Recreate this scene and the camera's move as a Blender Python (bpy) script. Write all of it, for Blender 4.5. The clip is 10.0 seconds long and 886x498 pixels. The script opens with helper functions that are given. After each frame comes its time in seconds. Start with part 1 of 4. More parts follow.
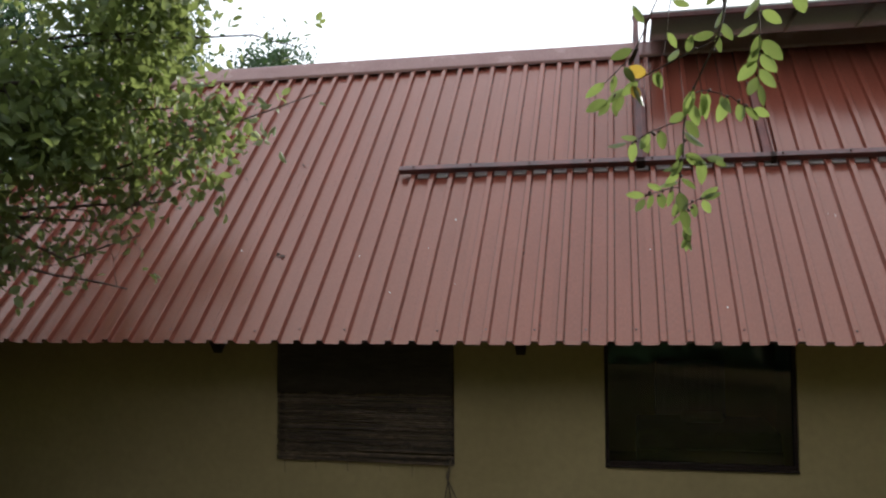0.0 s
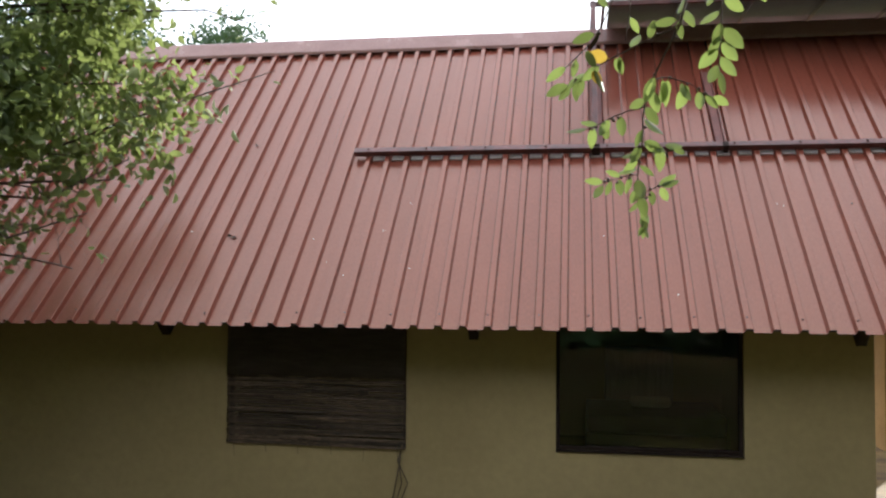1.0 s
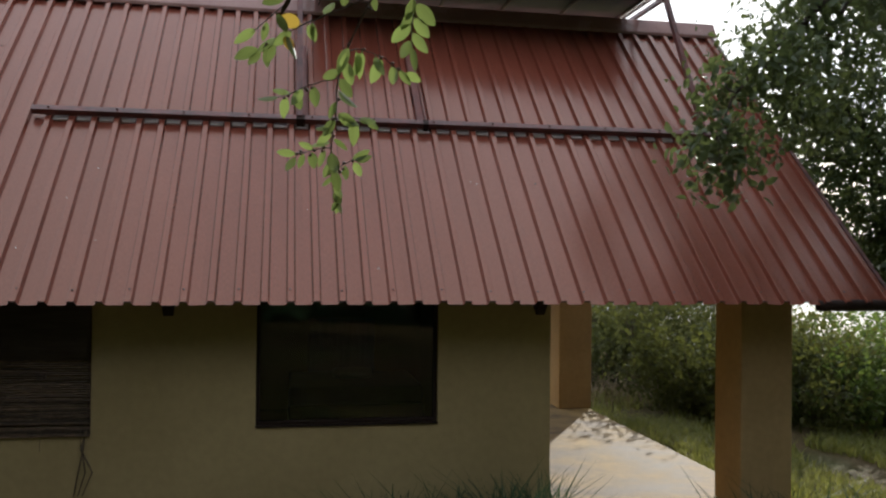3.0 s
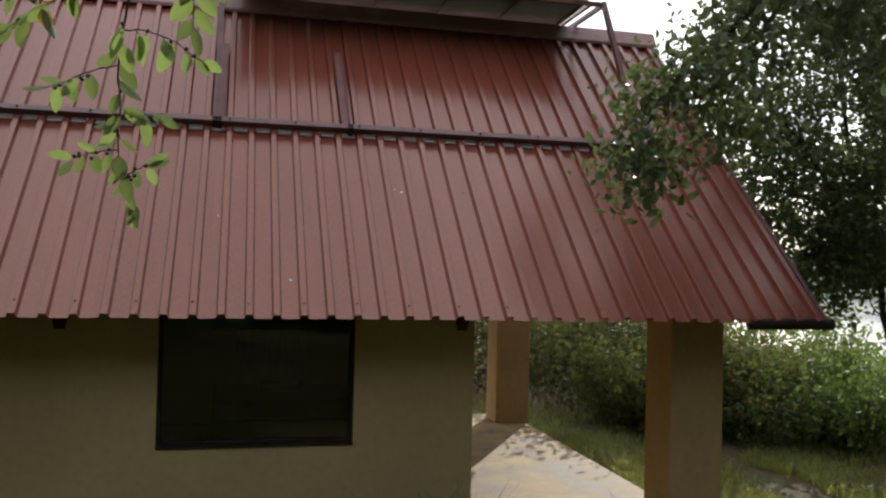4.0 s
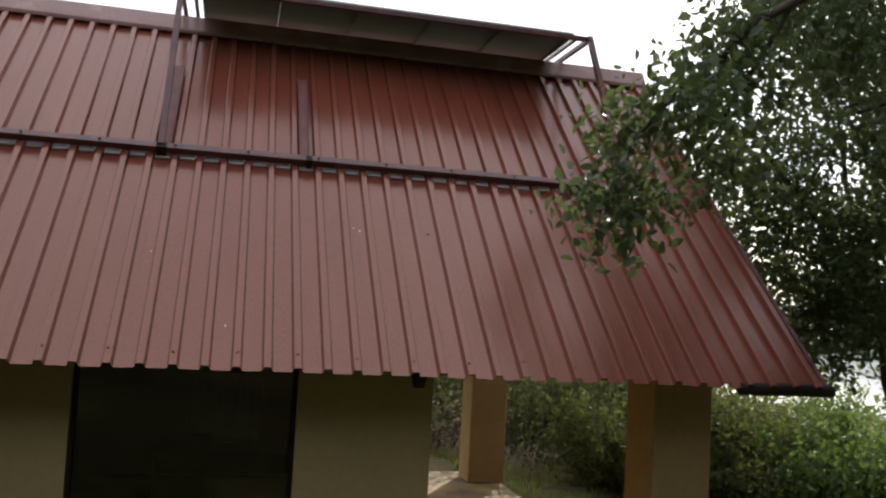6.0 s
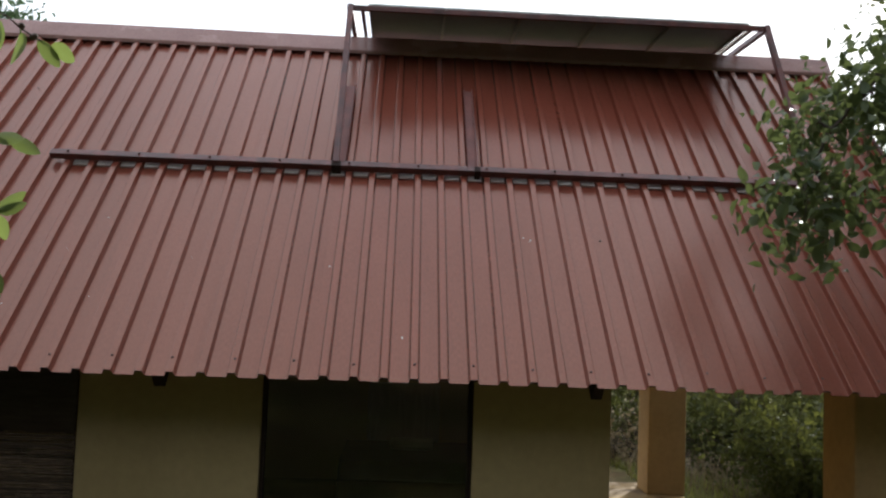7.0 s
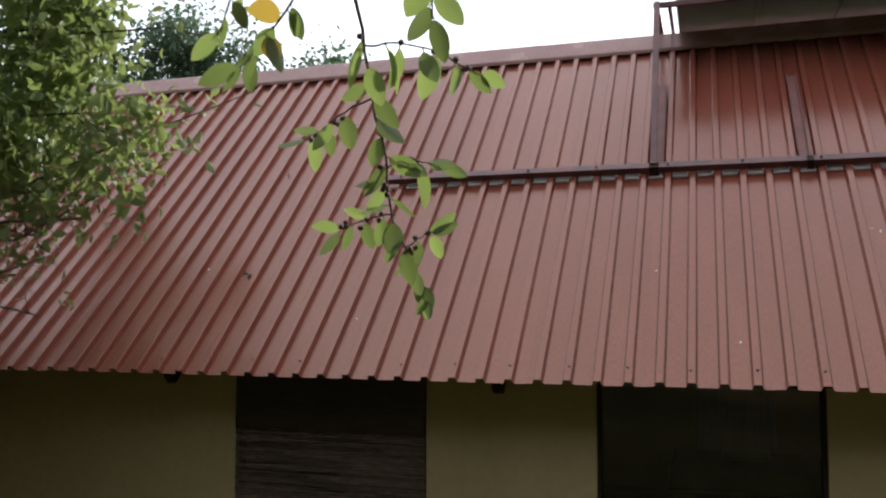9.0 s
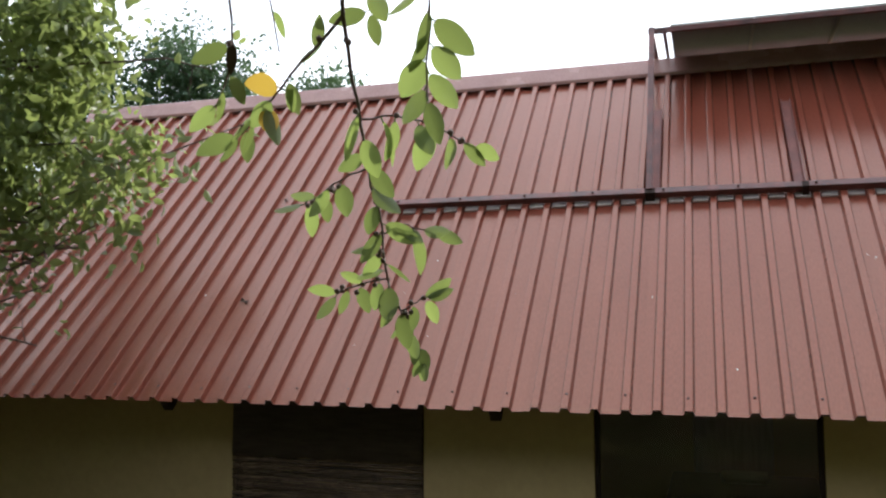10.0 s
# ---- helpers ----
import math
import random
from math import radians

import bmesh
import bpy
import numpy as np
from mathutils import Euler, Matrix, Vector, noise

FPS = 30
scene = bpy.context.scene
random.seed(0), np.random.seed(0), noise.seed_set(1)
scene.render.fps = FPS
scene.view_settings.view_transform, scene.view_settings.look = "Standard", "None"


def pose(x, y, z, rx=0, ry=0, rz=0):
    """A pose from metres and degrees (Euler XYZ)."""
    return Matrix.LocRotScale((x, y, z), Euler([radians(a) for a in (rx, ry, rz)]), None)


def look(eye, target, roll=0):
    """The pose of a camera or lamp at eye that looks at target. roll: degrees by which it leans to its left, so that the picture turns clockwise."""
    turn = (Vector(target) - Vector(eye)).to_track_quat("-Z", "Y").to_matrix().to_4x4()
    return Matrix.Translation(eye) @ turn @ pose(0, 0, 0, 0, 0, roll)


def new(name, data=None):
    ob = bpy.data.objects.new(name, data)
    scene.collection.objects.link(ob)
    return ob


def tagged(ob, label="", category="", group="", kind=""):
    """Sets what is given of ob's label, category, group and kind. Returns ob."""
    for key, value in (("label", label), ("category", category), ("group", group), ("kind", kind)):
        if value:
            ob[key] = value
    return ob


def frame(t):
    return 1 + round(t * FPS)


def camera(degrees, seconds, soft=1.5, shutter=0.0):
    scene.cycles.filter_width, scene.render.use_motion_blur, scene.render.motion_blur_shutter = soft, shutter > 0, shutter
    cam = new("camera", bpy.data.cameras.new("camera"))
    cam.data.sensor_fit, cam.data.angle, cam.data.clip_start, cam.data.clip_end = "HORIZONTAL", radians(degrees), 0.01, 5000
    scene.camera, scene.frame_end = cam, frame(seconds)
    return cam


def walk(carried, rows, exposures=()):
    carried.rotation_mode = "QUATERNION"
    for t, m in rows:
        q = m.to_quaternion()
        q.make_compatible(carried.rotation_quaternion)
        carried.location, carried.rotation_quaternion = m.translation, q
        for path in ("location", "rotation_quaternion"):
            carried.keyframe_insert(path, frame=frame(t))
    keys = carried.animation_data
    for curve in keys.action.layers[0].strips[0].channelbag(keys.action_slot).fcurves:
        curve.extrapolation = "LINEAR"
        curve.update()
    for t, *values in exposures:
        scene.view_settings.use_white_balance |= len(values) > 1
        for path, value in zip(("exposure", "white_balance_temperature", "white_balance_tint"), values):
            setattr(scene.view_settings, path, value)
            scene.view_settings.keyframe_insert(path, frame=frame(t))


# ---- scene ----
KELVIN, TINT = 5700, 10                     # a slightly cool white balance
EXPOSURES = [(t, stops + 0.07, KELVIN, TINT) for t, stops in ((0.0, 0.35), (0.5, 0.4), (1.0, 0.9), (1.5, 0.85), (2.0, 0.5), (2.5, 0.02), (4.0, 0.15), (5.0, 0.4), (6.5, 0.0), (7.0, 0.15), (7.5, 0.3), (8.5, 0.4), (9.0, 0.4), (9.5, 1.05), (10.0, 0.75))]
cam = camera(54.65, 10.0, 2.3)
PATH = [
    (0.0, pose(2.150, -5.860, 1.946, 93.32, 0, 11.90) @ pose(0, 0, 0, 0, 0, -0.37)),
    (0.5, pose(2.147, -5.850, 1.943, 93.09, 0, 12.92) @ pose(0, 0, 0, 0, 0, -0.04)),
    (1.0, pose(2.138, -5.831, 1.948, 92.24, 0, 8.80) @ pose(0, 0, 0, 0, 0, 0.35)),
    (1.5, pose(2.164, -5.814, 1.978, 91.60, 0, 4.11) @ pose(0, 0, 0, 0, 0, 0.55)),
    (2.0, pose(2.163, -5.807, 1.972, 91.85, 0, 0.40) @ pose(0, 0, 0, 0, 0, 0.50)),
    (2.5, pose(2.163, -5.800, 1.975, 90.98, 0, -5.66) @ pose(0, 0, 0, 0, 0, 0.13)),
    (2.7, pose(2.150, -5.791, 1.958, 90.31, 0, -8.51) @ pose(0, 0, 0, 0, 0, 0.03)),
    (3.8, pose(2.421, -5.549, 1.975, 91.29, 0, -12.47) @ pose(0, 0, 0, 0, 0, 1.17)),
    (4.0, pose(2.494, -5.502, 2.002, 91.00, 0, -13.43) @ pose(0, 0, 0, 0, 0, 1.35)),
    (4.5, pose(2.562, -5.342, 1.997, 91.21, 0, -17.46) @ pose(0, 0, 0, 0, 0, 1.48)),
    (5.0, pose(2.645, -5.112, 2.017, 92.14, 0, -21.17) @ pose(0, 0, 0, 0, 0, 1.19)),
    (5.2, pose(2.664, -5.073, 2.015, 92.46, 0, -21.09) @ pose(0, 0, 0, 0, 0, 1.09)),
    (6.3, pose(2.890, -4.928, 2.064, 94.15, 0, -9.77) @ pose(0, 0, 0, 0, 0, 3.38)),
    (6.5, pose(2.877, -4.918, 2.074, 94.02, 0, -7.47) @ pose(0, 0, 0, 0, 0, 3.07)),
    (7.0, pose(2.824, -4.903, 2.075, 93.77, 0, -2.68) @ pose(0, 0, 0, 0, 0, 2.04)),
    (7.5, pose(2.755, -4.913, 2.093, 94.08, 0, 2.89) @ pose(0, 0, 0, 0, 0, 0.74)),
    (8.0, pose(2.701, -4.939, 2.099, 94.44, 0, 9.55) @ pose(0, 0, 0, 0, 0, 0.22)),
    (8.5, pose(2.706, -4.931, 2.113, 94.11, 0, 13.59) @ pose(0, 0, 0, 0, 0, -0.15)),
    (9.0, pose(2.680, -4.916, 2.072, 93.87, 0, 17.31) @ pose(0, 0, 0, 0, 0, 0.04)),
    (9.5, pose(2.646, -4.950, 2.092, 93.62, 0, 21.08) @ pose(0, 0, 0, 0, 0, 0.20)),
    (10.0, pose(2.687, -4.930, 2.135, 95.00, 0, 17.13) @ pose(0, 0, 0, 0, 0, -0.12)),
]
walk(cam, PATH, exposures=EXPOSURES)
# ---- world, sun ----
world = bpy.data.worlds.new("world")
scene.world = world
world.use_nodes = True
wn = world.node_tree
sky = wn.nodes.new("ShaderNodeTexSky")
sky.sky_type = "NISHITA"
sky.sun_disc = False
SUN_AZ, SUN_EL = 31.0, 22.0          # degrees to the right of the way into the house, and above the horizon
sky.sun_elevation = radians(SUN_EL)
sky.sun_rotation = radians(SUN_AZ)
sky.air_density, sky.dust_density, sky.ozone_density = 1.0, 4.0, 1.0
# thin broken cloud over the whole sky
tc = wn.nodes.new("ShaderNodeTexCoord")
cl = wn.nodes.new("ShaderNodeTexNoise")
cl.inputs["Scale"].default_value, cl.inputs["Detail"].default_value = 2.2, 5
wn.links.new(tc.outputs["Generated"], cl.inputs["Vector"])
cr = wn.nodes.new("ShaderNodeMapRange")
cr.inputs[1].default_value, cr.inputs[2].default_value, cr.inputs[3].default_value, cr.inputs[4].default_value = 0.32, 0.55, 0.55, 0.96
wn.links.new(cl.outputs[0], cr.inputs[0])
cm = wn.nodes.new("ShaderNodeMixRGB")
cm.inputs[2].default_value = (10.5, 10.3, 10.0, 1)
wn.links.new(cr.outputs[0], cm.inputs[0])
wn.links.new(sky.outputs[0], cm.inputs[1])
wn.links.new(cm.outputs[0], wn.nodes["Background"].inputs[0])
wn.nodes["Background"].inputs[1].default_value = 0.13
sun = new("sun", bpy.data.lights.new("sun", "SUN"))
sun.data.energy, sun.data.angle, sun.data.color = 4.0, radians(0.6), (1.0, 0.9, 0.74)
az, el = radians(SUN_AZ), radians(SUN_EL)
sun_way = Vector((math.sin(az) * math.cos(el), math.cos(az) * math.cos(el), math.sin(el)))
sun.matrix_world = look(sun_way * 50, (0, 0, 0))


# ---- materials ----
def material(name, base, rough=0.6, metal=0.0, dark=None, scale=6.0, stretch=(1, 1, 1), bump=0.2, bump_scale=60.0,
             fine=40.0, fine_mix=0.25, spec=0.5, amount=1.0, rand=0.0, rough_var=0.1, sheen=(1, 1, 1)):
    """Two scales of colour variation, fine relief, uneven gloss."""
    m = bpy.data.materials.new(name)
    m.use_nodes = True
    t, n = m.node_tree, m.node_tree.nodes
    b = n["Principled BSDF"]
    b.inputs["Metallic"].default_value = metal
    b.inputs["Specular IOR Level"].default_value = spec
    b.inputs["Specular Tint"].default_value = (*sheen, 1)
    co = n.new("ShaderNodeTexCoord")
    mp = n.new("ShaderNodeMapping")
    mp.inputs["Scale"].default_value = stretch
    t.links.new(co.outputs["Object"], mp.inputs[0])

    def noise_tex(s, detail=4):
        x = n.new("ShaderNodeTexNoise")
        x.inputs["Scale"].default_value, x.inputs["Detail"].default_value = s, detail
        t.links.new(mp.outputs[0], x.inputs["Vector"])
        return x
    big, small, rel = noise_tex(scale), noise_tex(fine), noise_tex(bump_scale, 3)
    dark = dark or tuple(c * 0.6 for c in base)
    ramp = n.new("ShaderNodeValToRGB")
    ramp.color_ramp.elements[0].position, ramp.color_ramp.elements[1].position = 0.35, 0.35 + 0.35 / amount
    ramp.color_ramp.elements[0].color, ramp.color_ramp.elements[1].color = (*dark, 1), (*base, 1)
    t.links.new(big.outputs[0], ramp.inputs[0])
    mix = n.new("ShaderNodeMixRGB")
    mix.blend_type = "OVERLAY"
    mix.inputs[0].default_value = fine_mix
    t.links.new(ramp.outputs[0], mix.inputs[1])
    t.links.new(small.outputs[0], mix.inputs[2])
    col = mix.outputs[0]
    if rand:
        info = n.new("ShaderNodeObjectInfo")
        hsv = n.new("ShaderNodeHueSaturation")
        mr = n.new("ShaderNodeMapRange")
        mr.inputs[3].default_value, mr.inputs[4].default_value = 1 - rand, 1 + rand
        t.links.new(info.outputs["Random"], mr.inputs[0])
        t.links.new(mr.outputs[0], hsv.inputs["Value"])
        t.links.new(col, hsv.inputs["Color"])
        col = hsv.outputs[0]
    t.links.new(col, b.inputs["Base Color"])
    rr = n.new("ShaderNodeMapRange")
    rr.inputs[3].default_value, rr.inputs[4].default_value = max(0.02, rough - rough_var), min(1, rough + rough_var)
    t.links.new(big.outputs[0], rr.inputs[0])
    t.links.new(rr.outputs[0], b.inputs["Roughness"])
    if bump:
        bn = n.new("ShaderNodeBump")
        bn.inputs["Strength"].default_value, bn.inputs["Distance"].default_value = bump, 0.01
        t.links.new(rel.outputs[0], bn.inputs["Height"])
        t.links.new(bn.outputs[0], b.inputs["Normal"])
    return m


def leaf_material(name, a, b_col, through_col, mix=0.4, rough=0.45, vary=0.0):
    """Leaves that let light through, each island a shade of its own."""
    m = bpy.data.materials.new(name)
    m.use_nodes = True
    t, n = m.node_tree, m.node_tree.nodes
    p = n["Principled BSDF"]
    geo = n.new("ShaderNodeNewGeometry")
    ramp = n.new("ShaderNodeValToRGB")
    ramp.color_ramp.elements[0].color, ramp.color_ramp.elements[1].color = (*a, 1), (*b_col, 1)
    t.links.new(geo.outputs["Random Per Island"], ramp.inputs[0])
    nz = n.new("ShaderNodeTexNoise")
    nz.inputs["Scale"].default_value = 30
    ov = n.new("ShaderNodeMixRGB")
    ov.blend_type, ov.inputs[0].default_value = "OVERLAY", 0.3
    t.links.new(ramp.outputs[0], ov.inputs[1])
    t.links.new(nz.outputs[0], ov.inputs[2])
    t.links.new(ov.outputs[0], p.inputs["Base Color"])
    p.inputs["Roughness"].default_value = rough
    p.inputs["Specular IOR Level"].default_value = 0.3
    tr = n.new("ShaderNodeBsdfTranslucent")
    tr.inputs[0].default_value = (*through_col, 1)
    if vary:
        info = n.new("ShaderNodeObjectInfo")
        for source, target in ((ov.outputs[0], p.inputs["Base Color"]), (None, tr.inputs[0])):
            mr, hsv = n.new("ShaderNodeMapRange"), n.new("ShaderNodeHueSaturation")
            mr.inputs[3].default_value, mr.inputs[4].default_value = 1 - vary, 1 + vary * 0.4
            hsv.inputs["Color"].default_value = (*through_col, 1)
            t.links.new(info.outputs["Random"], mr.inputs[0])
            t.links.new(mr.outputs[0], hsv.inputs["Value"])
            if source:
                t.links.new(source, hsv.inputs["Color"])
            t.links.new(hsv.outputs[0], target)
    mx = n.new("ShaderNodeMixShader")
    mx.inputs[0].default_value = mix
    t.links.new(p.outputs[0], mx.inputs[1])
    t.links.new(tr.outputs[0], mx.inputs[2])
    t.links.new(mx.outputs[0], n["Material Output"].inputs[0])
    return m


def glass_material():
    m = bpy.data.materials.new("window_glass")
    m.use_nodes = True
    p = m.node_tree.nodes["Principled BSDF"]
    p.inputs["Base Color"].default_value = (0.85, 0.9, 0.88, 1)
    p.inputs["Roughness"].default_value = 0.03
    p.inputs["Transmission Weight"].default_value = 1.0
    p.inputs["IOR"].default_value = 1.45
    return m


M_SHEET = material("red_painted_sheet", (0.2, 0.056, 0.034), 0.22, 0.0, (0.17, 0.046, 0.028), 1.3, (2.2, 0.5, 1), 0.04, 10, 60, 0.25, 0.95, rand=0.05, rough_var=0.05, sheen=(1.0, 0.7, 0.55))
M_FLASH = material("red_flashing_sky_paled", (0.42, 0.25, 0.22), 0.25, 0.0, (0.33, 0.18, 0.16), 3, (1, 1, 1), 0.05, 40, 60, 0.25)
M_STEEL = material("red_brown_painted_steel", (0.17, 0.055, 0.045), 0.4, 0.0, (0.075, 0.03, 0.027), 9, (1, 1, 1), 0.15, 90, 120, 0.35)
M_CHANNEL = material("rusty_red_steel", (0.2, 0.07, 0.055), 0.55, 0.0, (0.13, 0.042, 0.034), 6, (1, 1, 1), 0.1, 60, 60, 0.3)
M_BLANKET = material("dark_blanket", (0.06, 0.06, 0.065), 0.95, 0, (0.04, 0.04, 0.045), 6)
M_SHADE_SHEET = material("brown_shade_sheet", (0.15, 0.115, 0.1), 0.95, 0, (0.1, 0.078, 0.07), 5, (1, 1, 6), 0.2, 150)
M_SCREW = material("weathered_screw", (0.10, 0.04, 0.03), 0.6, 0.4, (0.05, 0.02, 0.015), 40)
M_PALE_STRIP = material("pale_strip", (0.5, 0.43, 0.4), 0.8, 0, (0.34, 0.29, 0.27), 9)
M_WALL = material("olive_plaster", (0.45, 0.345, 0.17), 0.85, 0, (0.385, 0.29, 0.14), 1.1, (1, 1, 1), 0.14, 40, 18, 0.12, 0.2)
M_PILLAR = material("tan_plaster", (0.5, 0.345, 0.165), 0.85, 0, (0.42, 0.285, 0.135), 1.8, (1, 1, 1), 0.15, 40, 18, 0.15, 0.2)
M_FLOOR = material("worn_screed", (0.46, 0.31, 0.115), 0.75, 0, (0.17, 0.11, 0.045), 2.2, (1, 1, 1), 0.3, 35, 14, 0.25, 0.3)
M_TIMBER = material("dark_timber", (0.038, 0.021, 0.016), 0.75, 0, (0.02, 0.012, 0.009), 7, (1, 12, 12), 0.3, 90, spec=0.25)
M_REED = material("weathered_reed", (0.18, 0.115, 0.07), 0.8, 0, (0.05, 0.034, 0.023), 5, (1, 1, 1), 0.2, 120, 60, 0.4, rand=0.6)
M_CORD = material("jute_cord", (0.17, 0.125, 0.08), 0.9, 0, (0.09, 0.065, 0.04), 30)
M_PANEL_BACK = material("solar_backsheet", (0.2, 0.25, 0.29), 0.4, 0, (0.15, 0.19, 0.22), 4, bump=0.05)
M_PANEL_CELL = material("solar_cells", (0.012, 0.018, 0.05), 0.12, 0, (0.008, 0.012, 0.03), 6, bump=0)
M_ALU = material("dull_aluminium", (0.42, 0.41, 0.38), 0.45, 0.8, (0.3, 0.29, 0.27), 8)
M_CURTAIN = material("grey_curtain_cloth", (0.36, 0.36, 0.36), 0.95, 0, (0.26, 0.26, 0.26), 5, (8, 1, 1), 0.2, 200)
M_WHITE = material("white_board", (0.75, 0.74, 0.7), 0.6, 0, (0.6, 0.59, 0.55), 5)
M_BARK = material("grey_brown_bark", (0.1, 0.078, 0.06), 0.9, 0, (0.045, 0.034, 0.027), 9, (1, 1, 0.3), 0.8, 45, 60, 0.4, 0.2)
M_TWIG = material("thin_dark_twig", (0.11, 0.07, 0.05), 0.8, 0, (0.06, 0.035, 0.026), 30, bump=0.3, bump_scale=200)
L_THICKET_SHADED = leaf_material("shaded_thicket_leaf", (0.02, 0.03, 0.009), (0.1, 0.105, 0.03), (0.2, 0.21, 0.045), 0.3, 0.75)
M_GLASS = glass_material()
M_SOIL = material("grassy_soil", (0.085, 0.09, 0.03), 0.95, 0, (0.12, 0.08, 0.042), 0.9, (1, 1, 1), 0.8, 12, 9, 0.6, 0.1)
M_HILL = material("far_wooded_bank", (0.1, 0.105, 0.075), 0.95, 0, (0.055, 0.065, 0.045), 0.06, (1, 1, 1), 0, 30, 0.4, 0.6)
M_WATER = material("river_water", (0.2, 0.23, 0.22), 0.12, 0, (0.16, 0.19, 0.18), 0.05, (1, 1, 1), 0.25, 0.6, 0.4, 0.1)
L_NEAR = leaf_material("bright_round_leaf", (0.06, 0.09, 0.03), (0.14, 0.17, 0.065), (0.3, 0.38, 0.095), 0.42, vary=0.45)
L_SPRIG = leaf_material("bright_narrow_leaf", (0.08, 0.14, 0.03), (0.15, 0.23, 0.05), (0.3, 0.42, 0.07), 0.45)
L_YELLOW = leaf_material("yellow_leaf", (0.4, 0.25, 0.03), (0.46, 0.3, 0.04), (0.5, 0.34, 0.05), 0.45)
L_LEFT = leaf_material("fresh_leaf", (0.075, 0.105, 0.042), (0.2, 0.24, 0.085), (0.34, 0.41, 0.12), 0.42)
L_RIGHT = leaf_material("deep_green_leaf", (0.025, 0.045, 0.018), (0.09, 0.115, 0.04), (0.18, 0.22, 0.07), 0.32)
L_FAR = leaf_material("blue_green_leaf", (0.025, 0.055, 0.028), (0.055, 0.1, 0.045), (0.1, 0.16, 0.05), 0.28)
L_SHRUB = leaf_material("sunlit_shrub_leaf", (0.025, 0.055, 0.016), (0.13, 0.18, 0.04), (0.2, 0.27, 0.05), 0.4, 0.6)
L_GRASS = leaf_material("grass_blade", (0.08, 0.11, 0.025), (0.22, 0.21, 0.06), (0.42, 0.42, 0.09), 0.4)
L_DRY = leaf_material("dry_stalk", (0.2, 0.15, 0.08), (0.3, 0.23, 0.13), (0.3, 0.24, 0.12), 0.25)


# ---- building blocks ----
def empty(name, m=None):
    ob = new(name)
    if m is not None:
        ob.matrix_world = m
    return ob


def mesh_of(name, bm, mat, smooth=False):
    me = bpy.data.meshes.new(name)
    bm.to_mesh(me)
    bm.free()
    me.materials.append(mat)
    if smooth:
        me.polygons.foreach_set("use_smooth", [True] * len(me.polygons))
    return me


def part(name, bm, mat, parent=None, label="", m=None, smooth=False):
    me = bm if isinstance(bm, bpy.types.Mesh) else mesh_of(name, bm, mat, smooth)
    ob = new(name, me)
    if parent is not None:
        ob.parent = parent
    if m is not None:
        ob.matrix_basis = m
    if label:
        tagged(ob, label)
    return ob


def box(bm, x0, x1, y0, y1, z0, z1, bevel=0.0, m=None):
    mat = Matrix.Translation(((x0 + x1) / 2, (y0 + y1) / 2, (z0 + z1) / 2)) @ Matrix.Diagonal((x1 - x0, y1 - y0, z1 - z0, 1))
    made = bmesh.ops.create_cube(bm, size=1, matrix=(m @ mat) if m is not None else mat)
    if bevel:
        edges = list({e for v in made["verts"] for e in v.link_edges})
        bmesh.ops.bevel(bm, geom=edges, offset=bevel, segments=2, affect="EDGES", profile=0.5)
    return bm


def tube(bm, pts, radii, sides=6, cap=True):
    """A tapered tube along a line of points."""
    rings = []
    pts = [Vector(p) for p in pts]
    for i, p in enumerate(pts):
        d = (pts[min(i + 1, len(pts) - 1)] - pts[max(i - 1, 0)]).normalized()
        u = d.orthogonal().normalized() if i == 0 else (u - d * u.dot(d)).normalized()
        w = d.cross(u)
        rings.append([bm.verts.new(p + (u * math.cos(k * math.tau / sides) + w * math.sin(k * math.tau / sides)) * radii[i]) for k in range(sides)])
    for a, b in zip(rings, rings[1:]):
        for k in range(sides):
            bm.faces.new((a[k], a[(k + 1) % sides], b[(k + 1) % sides], b[k]))
    if cap:
        bm.faces.new(rings[0][::-1])
        bm.faces.new(rings[-1])
    return bm


def tubes_mesh(name, lines, mat, sides=5):
    """Many tapered tubes in one mesh, built from arrays."""
    vs, fs = [], []
    for pts, radii in lines:
        base = len(vs)
        u = None
        for i, p in enumerate(pts):
            d = (pts[min(i + 1, len(pts) - 1)] - pts[max(i - 1, 0)]).normalized()
            u = d.orthogonal().normalized() if u is None else (u - d * u.dot(d)).normalized()
            w = d.cross(u)
            for k in range(sides):
                a = k * math.tau / sides
                vs.append(p + (u * math.cos(a) + w * math.sin(a)) * radii[i])
        for i in range(len(pts) - 1):
            for k in range(sides):
                fs.append((base + i * sides + k, base + i * sides + (k + 1) % sides, base + (i + 1) * sides + (k + 1) % sides, base + (i + 1) * sides + k))
    me = bpy.data.meshes.new(name)
    me.from_pydata([tuple(v) for v in vs], [], fs)
    me.materials.append(mat)
    me.polygons.foreach_set("use_smooth", [True] * len(me.polygons))
    return me


